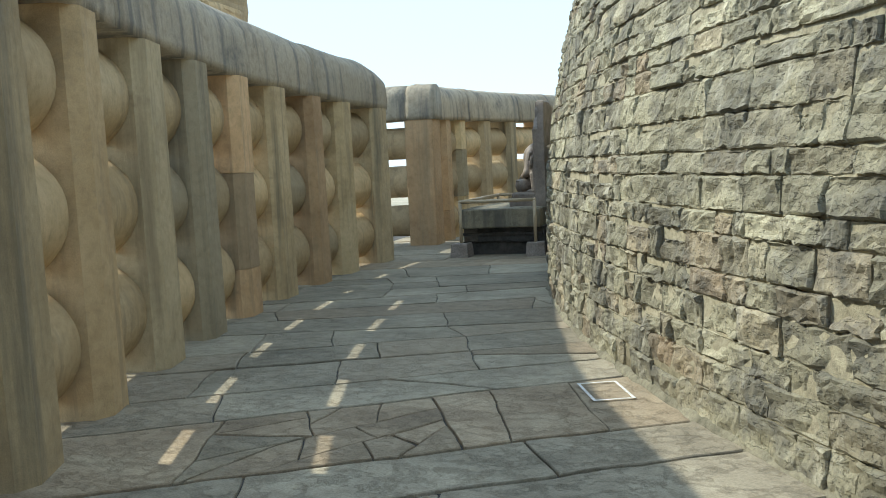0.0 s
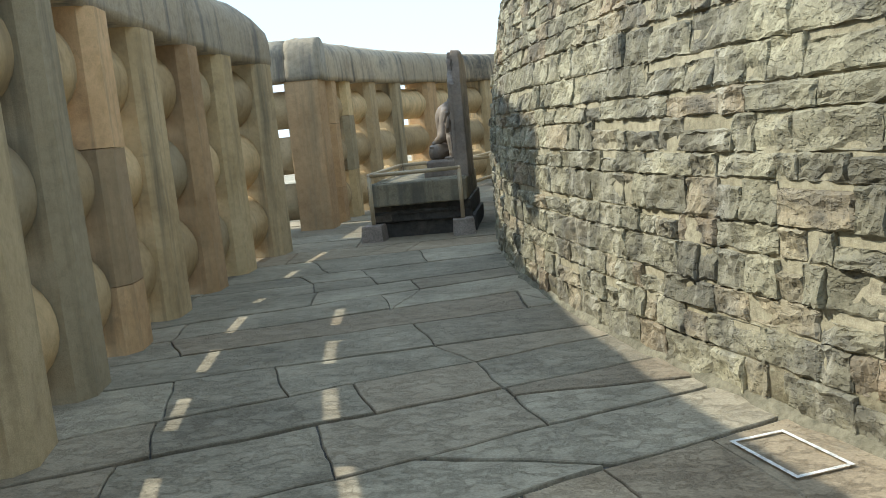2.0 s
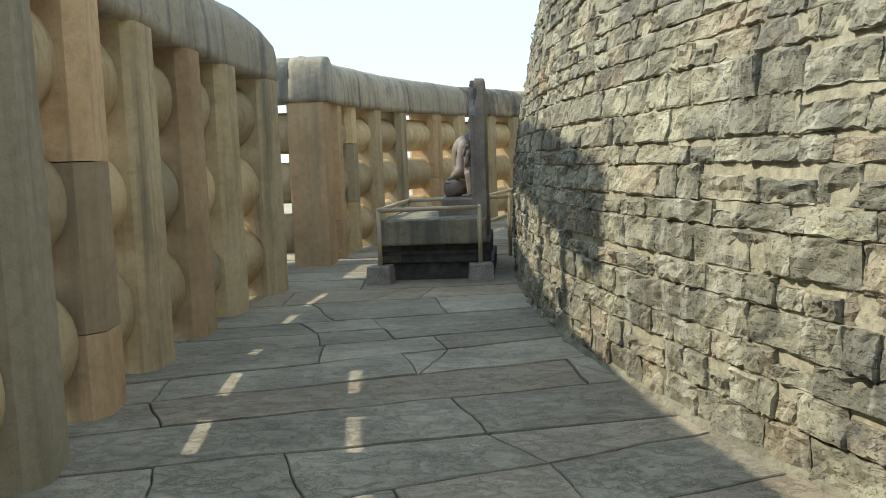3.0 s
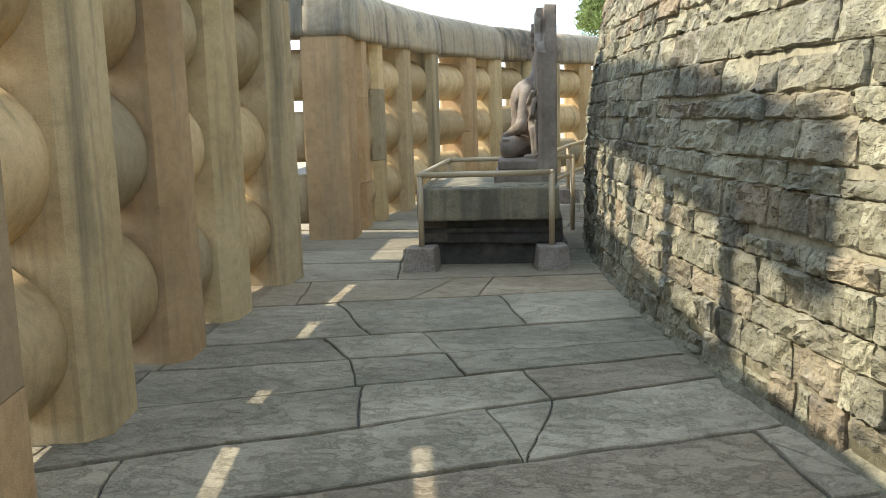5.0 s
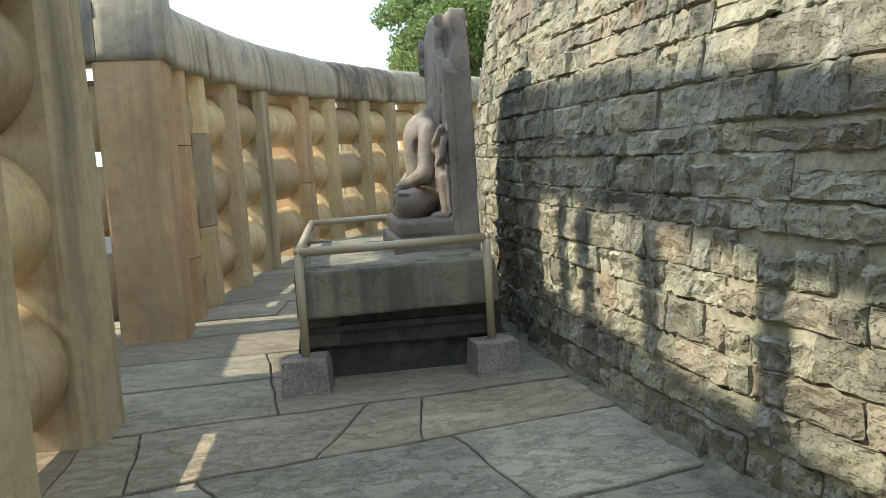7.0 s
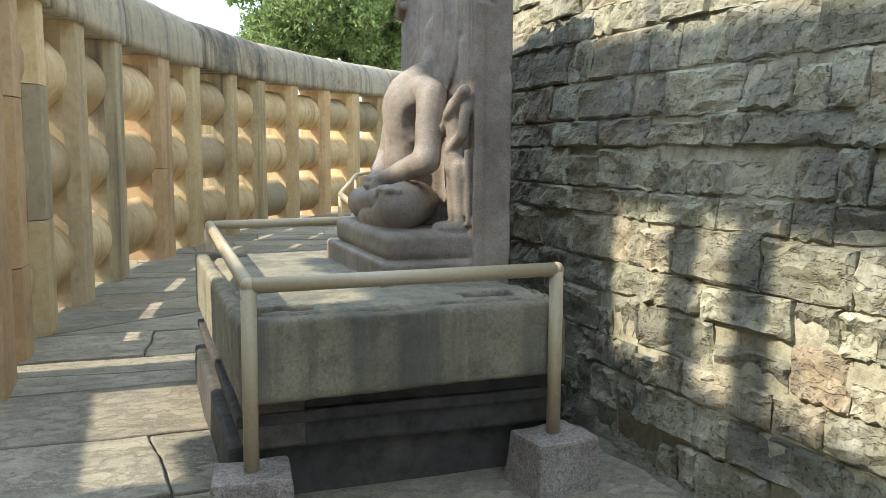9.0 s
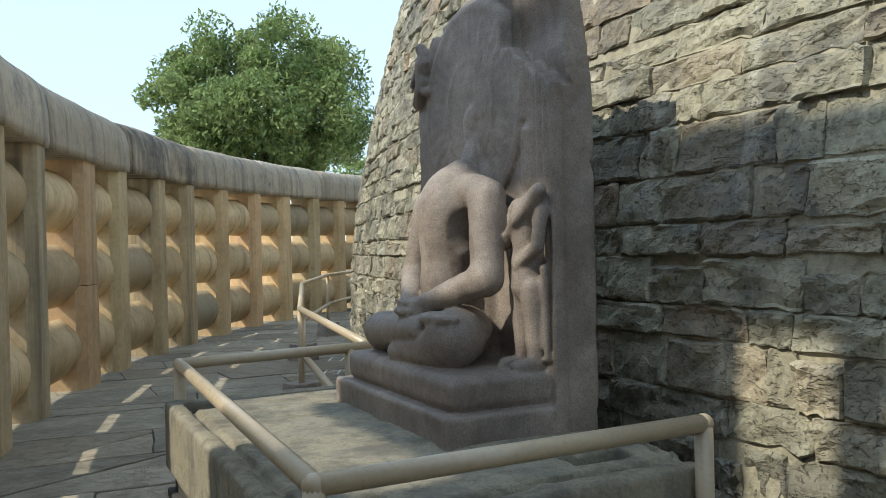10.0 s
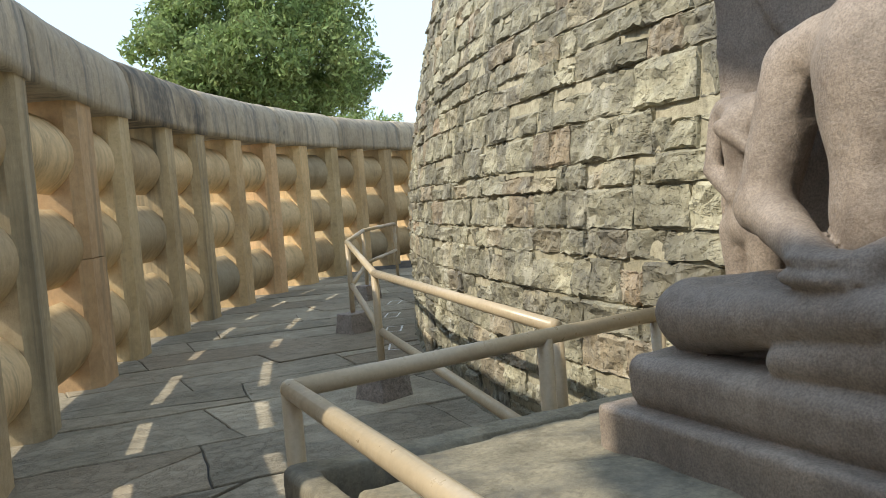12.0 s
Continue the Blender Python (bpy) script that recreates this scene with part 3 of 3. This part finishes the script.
# crossed legs: the far shin lies over the near one, its foot turned up on the near thigh
legs = np.minimum(sd_limb(g, (2.93, MID - 0.10, 1.02), (3.05, MID - 0.235, 1.015), 0.10, 0.105), sd_limb(g, (2.93, MID + 0.10, 1.01), (3.03, MID + 0.42, 0.99), 0.10, 0.083))
near_shin = sd_limb(g, (3.07, MID - 0.225, 0.985), (3.12, MID + 0.10, 0.945), 0.085, 0.040)
legs = join(legs, near_shin, 0.015)
far_shin = join(sd_ball(g, (3.035, MID + 0.42, 0.99), (0.095, 0.095, 0.085)), sd_limb(g, (3.06, MID + 0.34, 0.995), (3.125, MID - 0.10, 1.045), 0.072, 0.042), 0.03)
far_shin = join(far_shin, sd_ball(g, (3.10, MID - 0.205, 1.085), (0.046, 0.105, 0.028)), 0.012)
for toe in range(4):
    far_shin = join(far_shin, sd_ball(g, (3.075 + 0.016 * toe, MID - 0.305 + 0.008 * toe, 1.088), (0.011, 0.026, 0.013)), 0.004)
legs = join(legs, far_shin, 0.004)
body = join(body, legs, 0.008)
d = join(d, body, 0.006)
# small attendants standing on both sides
for c, turn, lift in ((13.36, -1, 0.0), (14.19, 1, -0.02)):
    fig = join(sd_limb(g, (2.825, c, 1.20 + lift), (2.83, c, 1.27 + lift), 0.066, 0.056), sd_limb(g, (2.83, c, 1.30 + lift), (2.83, c, 1.42 + lift), 0.050, 0.062), 0.02)
    fig = join(fig, sd_limb(g, (2.82, c - 0.065, 1.465 + lift), (2.82, c + 0.065, 1.465 + lift), 0.036, 0.036), 0.02)
    for q in (-0.036, 0.036):
        fig = join(fig, sd_limb(g, (2.835, c + q, 1.19 + lift), (2.825, c + q * 1.1, 0.93), 0.046, 0.030), 0.005)
        fig = join(fig, sd_ball(g, (2.875, c + q * 1.1, 0.93), (0.06, 0.030, 0.026)), 0.01)
    inner, outer = c - turn * 0.083, c + turn * 0.083
    fig = join(fig, sd_limb(g, (2.83, inner, 1.455 + lift), (2.865, inner - turn * 0.006, 1.345 + lift), 0.027, 0.024), 0.003)
    fig = join(fig, sd_limb(g, (2.865, inner - turn * 0.006, 1.345 + lift), (2.885, c + turn * 0.025, 1.425 + lift), 0.024, 0.019), 0.003)
    if turn < 0:
        fig = join(fig, sd_limb(g, (2.885, c + turn * 0.02, 1.42 + lift), (2.84, c + turn * 0.095, 1.515 + lift), 0.022, 0.030), 0.004)
    fig = join(fig, sd_limb(g, (2.825, outer, 1.455 + lift), (2.85, outer + turn * 0.012, 1.33 + lift), 0.027, 0.024), 0.003)
    fig = join(fig, sd_limb(g, (2.85, outer + turn * 0.012, 1.33 + lift), (2.875, c + turn * 0.005, 1.265 + lift), 0.024, 0.020), 0.003)
    fig = join(fig, sd_limb(g, (2.82, outer, 1.26 + lift), (2.81, outer, 0.95), 0.016, 0.014), 0.004)
    d = join(d, fig, 0.004)
# little flying figure at the far edge of the slab
for a, b, ra, rb in (((2.815, 14.20, 2.17), (2.82, 14.215, 2.20), 0.030, 0.026), ((2.815, 14.215, 2.06), (2.815, 14.20, 2.13), 0.034, 0.040), ((2.815, 14.20, 2.05), (2.815, 14.27, 1.97), 0.036, 0.026), ((2.82, 14.22, 2.03), (2.82, 14.16, 2.0), 0.028, 0.02), ((2.82, 14.24, 2.12), (2.83, 14.29, 2.05), 0.02, 0.016)):
    d = join(d, sd_limb(g, a, b, ra, rb), 0.008)
d = d + 0.0022 * ripple(g, 31, 0.7) + 0.0012 * ripple(g, 83, 2.2) + np.maximum(0, ripple(g, 10, 3.1) - 0.6) * 0.015
v, q = nets(d, lo, h)
v[:, 0] *= -1
me = bpy.data.meshes.new("seated_statue")
me.from_pydata(v.tolist(), [], q[:, ::-1].tolist())
me.polygons.foreach_set("use_smooth", [True] * len(me.polygons))
me.materials.append(STATUE)
tagged(new("seated_statue", me), "headless cross-legged grey stone statue with broken back slab on a plinth", "statue")

# ---- guard rails ----
def granite(x, y, turn, sx=0.29, sy=0.26, sz=0.205):
    bm = bmesh.new()
    box(bm, -sx / 2, sx / 2, -sy / 2, sy / 2, -0.02, sz, bevel=0.012, wobble=0.010, cuts=4)
    for vert in bm.verts:
        vert.co.x *= 1 - 0.14 * vert.co.z / sz
        vert.co.y *= 1 - 0.14 * vert.co.z / sz
    ob = part("granite_block", bm, GRANITE)
    ob.matrix_world = pose(x, y, 0, 0, 0, turn)
    return tagged(ob, "rough pinkish granite block holding a rail post", "block", "rail footing blocks")


PIPE = 0.026
rail = thing("guard_rail", "beige painted tubular steel guard rail around the plinth", "railing")
A, B, C, E = (-2.70, 12.665, 0.83), (-3.83, 12.635, 0.825), (-3.765, 14.885, 0.83), (-2.38, 15.08, 0.83)
pipe("top_rail", [A, B], PIPE, PAINT, rail)
pipe("top_rail", [B, C], PIPE, PAINT, rail)
pipe("top_rail", [C, E], PIPE, PAINT, rail)
for name, (x, y, z), base_z in (("post", A, 0.19), ("post", B, 0.19), ("post", C, 0.0), ("post", E, 0.0), ("post", (-2.90, 15.005, 0.83), 0.0)):
    pipe(name, [(x, y, base_z), (x, y, z - 0.004)], PIPE, PAINT, rail)
for x, y, z in (A, B, C, E):
    bm = bmesh.new()
    bmesh.ops.create_uvsphere(bm, u_segments=14, v_segments=8, radius=PIPE * 1.06, matrix=Matrix.Translation((x, y, z)))
    part("elbow", bm, PAINT, rail, smooth=True)
granite(-2.70, 12.66, 8)
granite(-3.83, 12.64, -6)
rail2 = thing("guard_rail", "two-bar beige steel guard rail along the foot of the drum wall", "railing")
UP = [(-2.76, 15.15, 0.83), (-2.27, 18.02, 0.835), (-1.36, 21.02, 0.93), (-0.15, 23.7, 0.95), (1.3, 26.0, 0.95)]
LOW = [(-2.78, 15.35, 0.44), (-2.24, 18.08, 0.44), (-1.34, 21.04, 0.48), (-0.13, 23.7, 0.5), (1.3, 26.0, 0.5)]
for line in (UP, LOW):
    for a, b in zip(line, line[1:]):
        pipe("bar", [a, b], PIPE, PAINT, rail2)
for x, y, z in UP:
    pipe("post", [(x, y, 0.0), (x, y, z - 0.003)], PIPE, PAINT, rail2)
for x, y, z in UP[1:4]:
    granite(x, y, 20, 0.28, 0.28, 0.2)

# ---- white painted frames on the paving beside the wall ----
for x, y, turn, w, l in ((-0.90, 5.33, 22, 0.25, 0.40), (-1.42, 19.75, -25, 0.17, 0.33), (-1.02, 20.77, -27, 0.17, 0.36), (-0.60, 21.80, -30, 0.16, 0.38), (-0.1, 22.9, -33, 0.16, 0.36)):
    vs, fs = [], []
    for a, b in ((-w / 2, -l / 2), (w / 2, -l / 2), (w / 2, l / 2), (-w / 2, l / 2)):
        for s in (0.0, 0.018):
            vs.append((a - math.copysign(s, a), b - math.copysign(s, b), 0.0))
    for k in range(4):
        m = (k + 1) % 4
        fs.append((2 * k, 2 * m, 2 * m + 1, 2 * k + 1))
    ob = link_mesh("painted_mark", vs, fs, WHITE)
    ob.matrix_world = pose(x, y, 0.0085, 0, 0, turn)
    tagged(ob, "thin white painted rectangle outline on the paving", "floor marking", "painted floor marks")


# ---- trees ----
def tree(x, y, height, crown_z, rad, leaves, leaf, seed, label):
    rnd = random.Random(seed)
    t = thing("tree", label, "tree")
    t.location = (x, y, 0)
    vs, fs = [], []

    def limb(a, b, ra, rb):
        a, b = Vector(a), Vector(b)
        dirn = (b - a).normalized()
        s = dirn.orthogonal().normalized()
        u = dirn.cross(s)
        rings = []
        for k in range(5):
            w = k / 4
            c = a.lerp(b, w) + Vector((noise.noise(a + b * w), noise.noise(b - a * w), 0)) * 0.12 * (a - b).length * math.sin(w * 3.1)
            r = ra + (rb - ra) * w
            rings.append([c + (s * math.cos(q) + u * math.sin(q)) * r for q in np.linspace(0, 6.283, 8, endpoint=False)])
        v, f = loft(rings)
        o = len(vs)
        vs.extend(v)
        fs.extend([tuple(i + o for i in face) for face in f])

    fork = height * 0.32
    limb((0, 0, -0.05), (0.1, 0.1, fork), 0.05 * rad + 0.1, 0.04 * rad + 0.06)
    tips = []
    for k in range(9):
        a = k * 2.4 + rnd.random()
        e = rad * rnd.uniform(0.35, 0.7)
        tip = (e * math.cos(a), e * math.sin(a), crown_z + rnd.uniform(-0.35, 0.55) * (height - crown_z))
        limb((0.1, 0.1, fork * rnd.uniform(0.8, 1.0)), tip, 0.03 * rad + 0.03, 0.02)
        tips.append(tip)
    link_mesh("trunk", vs, fs, BARK, t, smooth=True)
    clumps = []
    while len(clumps) < 170:
        p_ = Vector((rnd.uniform(-1, 1), rnd.uniform(-1, 1), rnd.uniform(-1, 1)))
        if 0.45 < p_.length < 1 and noise.noise(p_ * 2.3 + Vector((seed, 0, 0))) > -0.3:
            squash = 1.0 if p_.z > 0 else 0.75
            clumps.append((Vector((p_.x * rad, p_.y * rad, crown_z + p_.z * (height - crown_z) * squash)), rad * rnd.uniform(0.13, 0.25)))
    n = leaves
    rng = np.random.default_rng(seed)
    which = rng.integers(0, len(clumps), n)
    cen = np.array([c for c, _ in clumps])[which]
    rr = np.array([r for _, r in clumps])[which][:, None]
    off = rng.normal(size=(n, 3))
    off *= (rng.random((n, 1)) ** 0.4) / np.linalg.norm(off, axis=1, keepdims=True)
    c = cen + off * rr * np.array([1, 1, 0.8])
    a1 = rng.normal(size=(n, 3)) + np.array([0, 0, -0.5])
    a1 /= np.linalg.norm(a1, axis=1, keepdims=True)
    a2 = np.cross(a1, rng.normal(size=(n, 3)))
    a2 /= np.linalg.norm(a2, axis=1, keepdims=True)
    size = leaf * rng.uniform(0.6, 1.3, (n, 1))
    quad = np.stack([c - a1 * size, c + a2 * size * 0.38, c + a1 * size, c - a2 * size * 0.38], 1).reshape(-1, 3)
    crown = link_mesh("crown", quad.tolist(), np.arange(4 * n).reshape(-1, 4).tolist(), LEAF, t)
    tagged(crown, kind="stuff")
    return t


tree(2.5, 38.0, 8.75, 5.6, 3.5, 60000, 0.10, 5, "broad green leafy tree behind the railing under a clear sky")
tree(16.5, 66.0, 7.6, 5.2, 3.4, 5000, 0.17, 9, "distant small green tree beyond the railing")

# ---- paving slabs ----
pavement = tagged(link_mesh("pavement", [(-9, -6, -0.02), (1.5, -6, -0.02), (12, 34, -0.02), (-9, 34, -0.02)], [(0, 1, 2, 3)], PLINTH_DARK), "dark slate paving slabs of a curved walkway with open joints", "pavement", kind="structure")
rnd = random.Random(11)


def clip(poly, nx, ny, c):
    """The part of a convex polygon with nx * x + ny * y <= c."""
    out = []
    for i, a in enumerate(poly):
        b = poly[(i + 1) % len(poly)]
        da, db = nx * a[0] + ny * a[1] - c, nx * b[0] + ny * b[1] - c
        if da <= 0:
            out.append(a)
        if da * db < 0:
            w = da / (da - db)
            out.append((a[0] + w * (b[0] - a[0]), a[1] + w * (b[1] - a[1])))
    return out


def area(poly):
    return 0.5 * sum(a[0] * b[1] - b[0] * a[1] for a, b in zip(poly, poly[1:] + poly[:1]))


def split(poly, x, y, deg):
    nx, ny = math.cos(radians(deg)), math.sin(radians(deg))
    c = nx * x + ny * y
    return [q for q in (clip(poly, nx, ny, c), clip(poly, -nx, -ny, -c)) if len(q) > 2 and abs(area(q)) > 0.004]


def inset(poly, d):
    n = len(poly)
    q = list(poly)
    for i in range(n):
        a, b = poly[i], poly[(i + 1) % n]
        ex, ey = b[0] - a[0], b[1] - a[1]
        ln = math.hypot(ex, ey)
        if ln > 1e-5:
            nx, ny = ey / ln, -ex / ln
            q = clip(q, nx, ny, nx * a[0] + ny * a[1] - d * (2.3 if abs(ex) > 1.3 * abs(ey) else 0.7))
            if len(q) < 3:
                return []
    return q


def rough_edge(poly, seed):
    """More points along the outline, pushed about a little."""
    out = []
    n = len(poly)
    for i in range(n):
        a, b = poly[i], poly[(i + 1) % n]
        steps = max(1, int(math.hypot(b[0] - a[0], b[1] - a[1]) / 0.06))
        for k in range(steps):
            w = k / steps
            x, y = a[0] + w * (b[0] - a[0]), a[1] + w * (b[1] - a[1])
            j = noise.noise_vector(Vector((x * 3, y * 3, 1.7))) * 0.026 + noise.noise_vector(Vector((x * 16, y * 16, 4.1 + seed))) * 0.007
            out.append((x + j.x, y + j.y))
    return out


LINES = [(-2.6, 0.6), (-1.8, 0.6), (-1.1, 0.6), (-0.35, 0.6), (0.4, 0.6), (1.1, 0.6), (1.87, 0.58), (2.49, 0.57), (3.59, 0.58), (4.35, 0.53), (5.22, 0.46), (5.79, 0.48), (6.72, 0.28), (7.35, 0.33), (7.93, 0.37), (8.50, 0.43),
         (9.16, 0.34), (9.76, 0.22), (10.26, 0.25), (11.28, 0.21), (12.14, 0.10), (13.0, 0.02), (13.75, 0.0), (14.6, 0.02), (15.3, 0.0), (16.05, -0.02), (16.9, -0.03), (17.75, -0.05),
         (18.68, -0.06), (19.3, 0.0), (19.85, 0.04), (20.6, -0.05), (21.4, -0.1), (22.2, -0.16), (23.0, -0.2), (23.9, -0.25), (24.8, -0.3), (25.8, -0.35), (26.8, -0.4), (27.9, -0.45), (29.0, -0.5), (30.3, -0.5), (31.6, -0.5)]
# cross joints that run from the lower line of a row to the upper one, as x at each
CROSS = {1.87: [(-3.4, -3.6), (-2.2, -2.4), (-0.94, -1.19)], 2.49: [(-3.9, -4.1), (-2.68, -2.96), (-1.47, -1.92), (-1.25, -1.60), (-0.80, -1.15)], 3.59: [(-3.02, -3.30)], 4.35: [(-3.5, -3.72), (-2.66, -2.90), (-1.79, -2.02)],
         5.22: [(-3.59, -3.79), (-2.63, -2.84), (-2.02, -2.20)], 5.79: [(-3.77, -4.0), (-3.18, -3.43), (-2.20, -2.46)], 6.72: [(-2.46, -2.70)], 7.35: [(-4.21, -4.5), (-1.9, -2.0)],
         7.93: [(-4.49, -4.57), (-2.95, -3.13), (-2.94, -2.82)], 8.50: [(-3.69, -3.75), (-2.82, -2.97)], 9.16: [(-3.79, -3.93), (-3.26, -3.40)], 9.76: [(-3.93, -4.19), (-3.40, -3.60)],
         10.26: [(-3.91, -4.31), (-2.92, -3.14)], 11.28: [(-4.60, -4.70), (-3.80, -3.50), (-3.28, -3.21)]}
for row, ((a0, s0), (a1, s1)) in enumerate(zip(LINES, LINES[1:])):
    xl = -8.6 if 12 < a0 < 14.7 else -6.0
    cuts = [(xl, xl)]
    if a0 in CROSS:
        cuts += [(-4.95, -4.98)] + CROSS[a0]
    dy = min(16.5, abs(a0 + 1.2 - DRUM_C[1]))
    xr = DRUM_C[0] - math.sqrt(DRUM_R ** 2 - dy * dy) + 0.5
    if a0 in CROSS:
        cuts.append((xr, xr))
    while cuts[-1][0] < xr - 0.01:
        x = cuts[-1][0] + rnd.uniform(1.0, 2.0)
        cuts.append((x, x + rnd.uniform(-0.12, 0.12)))
    for (c0, e0), (c1, e1) in zip(cuts, cuts[1:]):
        poly = [(c0, a0 + s0 * (c0 + 4.5)), (c1, a0 + s0 * (c1 + 4.5)), (e1, a1 + s1 * (e1 + 4.5)), (e0, a1 + s1 * (e0 + 4.5))]
        if area(poly) < 0.02:
            continue
        mx, my = sum(q[0] for q in poly) / 4, sum(q[1] for q in poly) / 4
        ang = math.degrees(math.atan2(my - DRUM_C[1], mx - DRUM_C[0]))
        rr = drum_radius(ang % 360, 0) - 0.12
        ux, uy = math.cos(radians(ang)), math.sin(radians(ang))
        poly = clip(poly, -ux, -uy, -(ux * DRUM_C[0] + uy * DRUM_C[1]) - rr)
        if len(poly) < 3:
            continue
        out_d = math.hypot(mx - ARC1[0][0], my - ARC1[0][1]) if my < 13 else math.hypot(mx - ARC2[0][0], my - ARC2[0][1])
        if out_d > (20.8 if my < 13 else 21.6) and not 12.2 < my < 14.8:
            continue
        pieces = [poly]
        crazy = 2.4 < a0 < 2.6 and -3.4 < mx < -1.6
        for _ in range(13 if crazy else (1 if rnd.random() < (0.06 if a0 in CROSS else 0.4) else 0)):
            big = max(pieces, key=area)
            pieces.remove(big)
            bx, by = sum(q[0] for q in big) / len(big), sum(q[1] for q in big) / len(big)
            pieces += split(big, bx + rnd.uniform(-0.2, 0.2), by + rnd.uniform(-0.12, 0.12), rnd.uniform(0, 180) if crazy else rnd.choice((rnd.uniform(20, 70), rnd.uniform(110, 160), rnd.uniform(75, 100))))
        for piece in pieces:
            outline = inset(piece, 0.0045 + 0.004 * rnd.random())
            if len(outline) < 3 or area(outline) < 0.006:
                continue
            outline = rough_edge(outline, row)
            cx, cy = sum(q[0] for q in outline) / len(outline), sum(q[1] for q in outline) / len(outline)
            zt = rnd.uniform(-0.005, 0.004)
            tx, ty = rnd.uniform(-0.003, 0.003), rnd.uniform(-0.003, 0.003)
            n = len(outline)
            vs, fs = [], []
            for x, y in outline:
                vs.append((x, y, -0.03))
            for x, y in outline:
                vs.append((x, y, zt - 0.006 + tx * (x - cx) + ty * (y - cy)))
            for x, y in outline:
                ln = max(0.05, math.hypot(x - cx, y - cy))
                vs.append((x - (x - cx) / ln * 0.006, y - (y - cy) / ln * 0.006, zt + tx * (x - cx) + ty * (y - cy)))
            for k in range(n):
                m = (k + 1) % n
                fs += [(k, m, n + m, n + k), (n + k, n + m, 2 * n + m, 2 * n + k)]
            fs.append(tuple(range(2 * n, 3 * n)))
            link_mesh("slab", vs, fs, SLATE_BROWN if a0 in (2.49, 11.28) and cx < -0.6 else SLATE, pavement)

# sandy mortar smeared along the foot of the wall
rings = []
for a in np.linspace(130, 246, 330):
    e = 0.012 + 0.05 * (0.4 + noise.noise(Vector((a * 1.4, 0, 2))))
    rings.append([on_drum(a, 0, -0.06) + Vector((0, 0, 0.05 + 0.02 * noise.noise(Vector((a * 3, 1, 0))))), on_drum(a, 0, 0.5 * e) + Vector((0, 0, 0.028)), on_drum(a, 0, e) + Vector((0, 0, 0.004)), on_drum(a, 0, e + 0.02) + Vector((0, 0, -0.02))])
v, f = loft(rings, closed=False, caps=False)
tagged(link_mesh("trim", v, f, DIRT, smooth=True), "sandy mortar fillet along the foot of the drum wall", "trim", kind="structure")

# ---- facing stones of the drum ----
rnd = random.Random(23)
US = (0.0, 0.03, 0.13, 0.25, 0.37, 0.5, 0.63, 0.75, 0.87, 0.97, 1.0)
WS = (0.0, 0.07, 0.3, 0.55, 0.78, 0.93, 1.0)
NU, NV = len(US), len(WS)
bulk_v, bulk_f = [], []
singles = 0
z = 0.0
while z < 4.9:
    hgt = rnd.uniform(0.11, 0.195)
    deg = 128.0 + rnd.uniform(0, 1.2)
    while deg < 247:
        length = rnd.uniform(0.17, 0.47) if rnd.random() < 0.7 else rnd.uniform(0.1, 0.22)
        step = math.degrees(length / DRUM_R)
        gap = math.degrees(rnd.uniform(0.003, 0.009) / DRUM_R)
        z0, z1 = z + rnd.uniform(0.002, 0.008), z + hgt - rnd.uniform(0.002, 0.010)
        if rnd.random() < 0.2:
            z1 = z0 + (z1 - z0) * rnd.uniform(0.6, 0.85)
        push = rnd.gauss(0.008, 0.006)
        tilt, lean = rnd.uniform(-0.010, 0.010), rnd.uniform(-0.012, 0.012)
        seed = rnd.random() * 100
        vs, fs = [], []
        for j in range(NV):
            for i in range(NU):
                u, w = US[i], WS[j]
                uu = u + 0.055 * noise.noise(Vector((seed, w * 3, u)))
                dome = -0.006
                q = Vector((u * length * 12 + seed, w * hgt * 12, seed))
                n0 = noise.noise(Vector((q.x * 0.55, q.y * 0.8, seed))) + 0.35 * noise.noise(q * 1.4)
                rough = 0.026 * (0.7 * round(n0 * 3.0) / 3.0 + 0.35 * n0) + 0.012 * noise.noise(q * 2.7)
                if 0 < i < NU - 1 and 0 < j < NV - 1:
                    out = push + rough + tilt * (u - 0.5) * 2 + lean * (w - 0.5) * 2
                else:
                    out = push + dome + 0.5 * rough
                wz = z0 + w * (z1 - z0) + 0.019 * noise.noise(Vector((seed + u * 5, w, 7)))
                vs.append(on_drum(deg + gap / 2 + uu * (step - gap), wz, out))
        for i in (0, NU - 1):
            for j in (0, NV - 1):
                vs.append(on_drum(deg + gap / 2 + i / (NU - 1) * (step - gap), z0 + j / (NV - 1) * (z1 - z0), -0.07))
        for j in range(NV - 1):
            for i in range(NU - 1):
                a = j * NU + i
                fs.append((a, a + NU, a + NU + 1, a + 1))
        b = NU * NV
        fs.append((*range(NU - 1, -1, -1), b, b + 2)[::-1])
        fs.append((*range(NU * (NV - 1), NU * NV), b + 3, b + 1)[::-1])
        fs.append((*[j * NU for j in range(NV)], b + 1, b)[::-1])
        fs.append((*[j * NU + NU - 1 for j in range(NV - 1, -1, -1)], b + 2, b + 3)[::-1])
        yy = vs[0].y
        if z < 2.0 and 7.2 < yy < 12.9 and singles < 300:
            singles += 1
            link_mesh("stone", vs, fs, DRUM, wall_drum)
        else:
            o = len(bulk_v)
            bulk_v.extend(vs)
            bulk_f.extend([tuple(k + o for k in face) for face in fs])
        deg += step
    z += hgt
tagged(link_mesh("facing_stones", bulk_v, bulk_f, DRUM_BULK, wall_drum), kind="stuff")
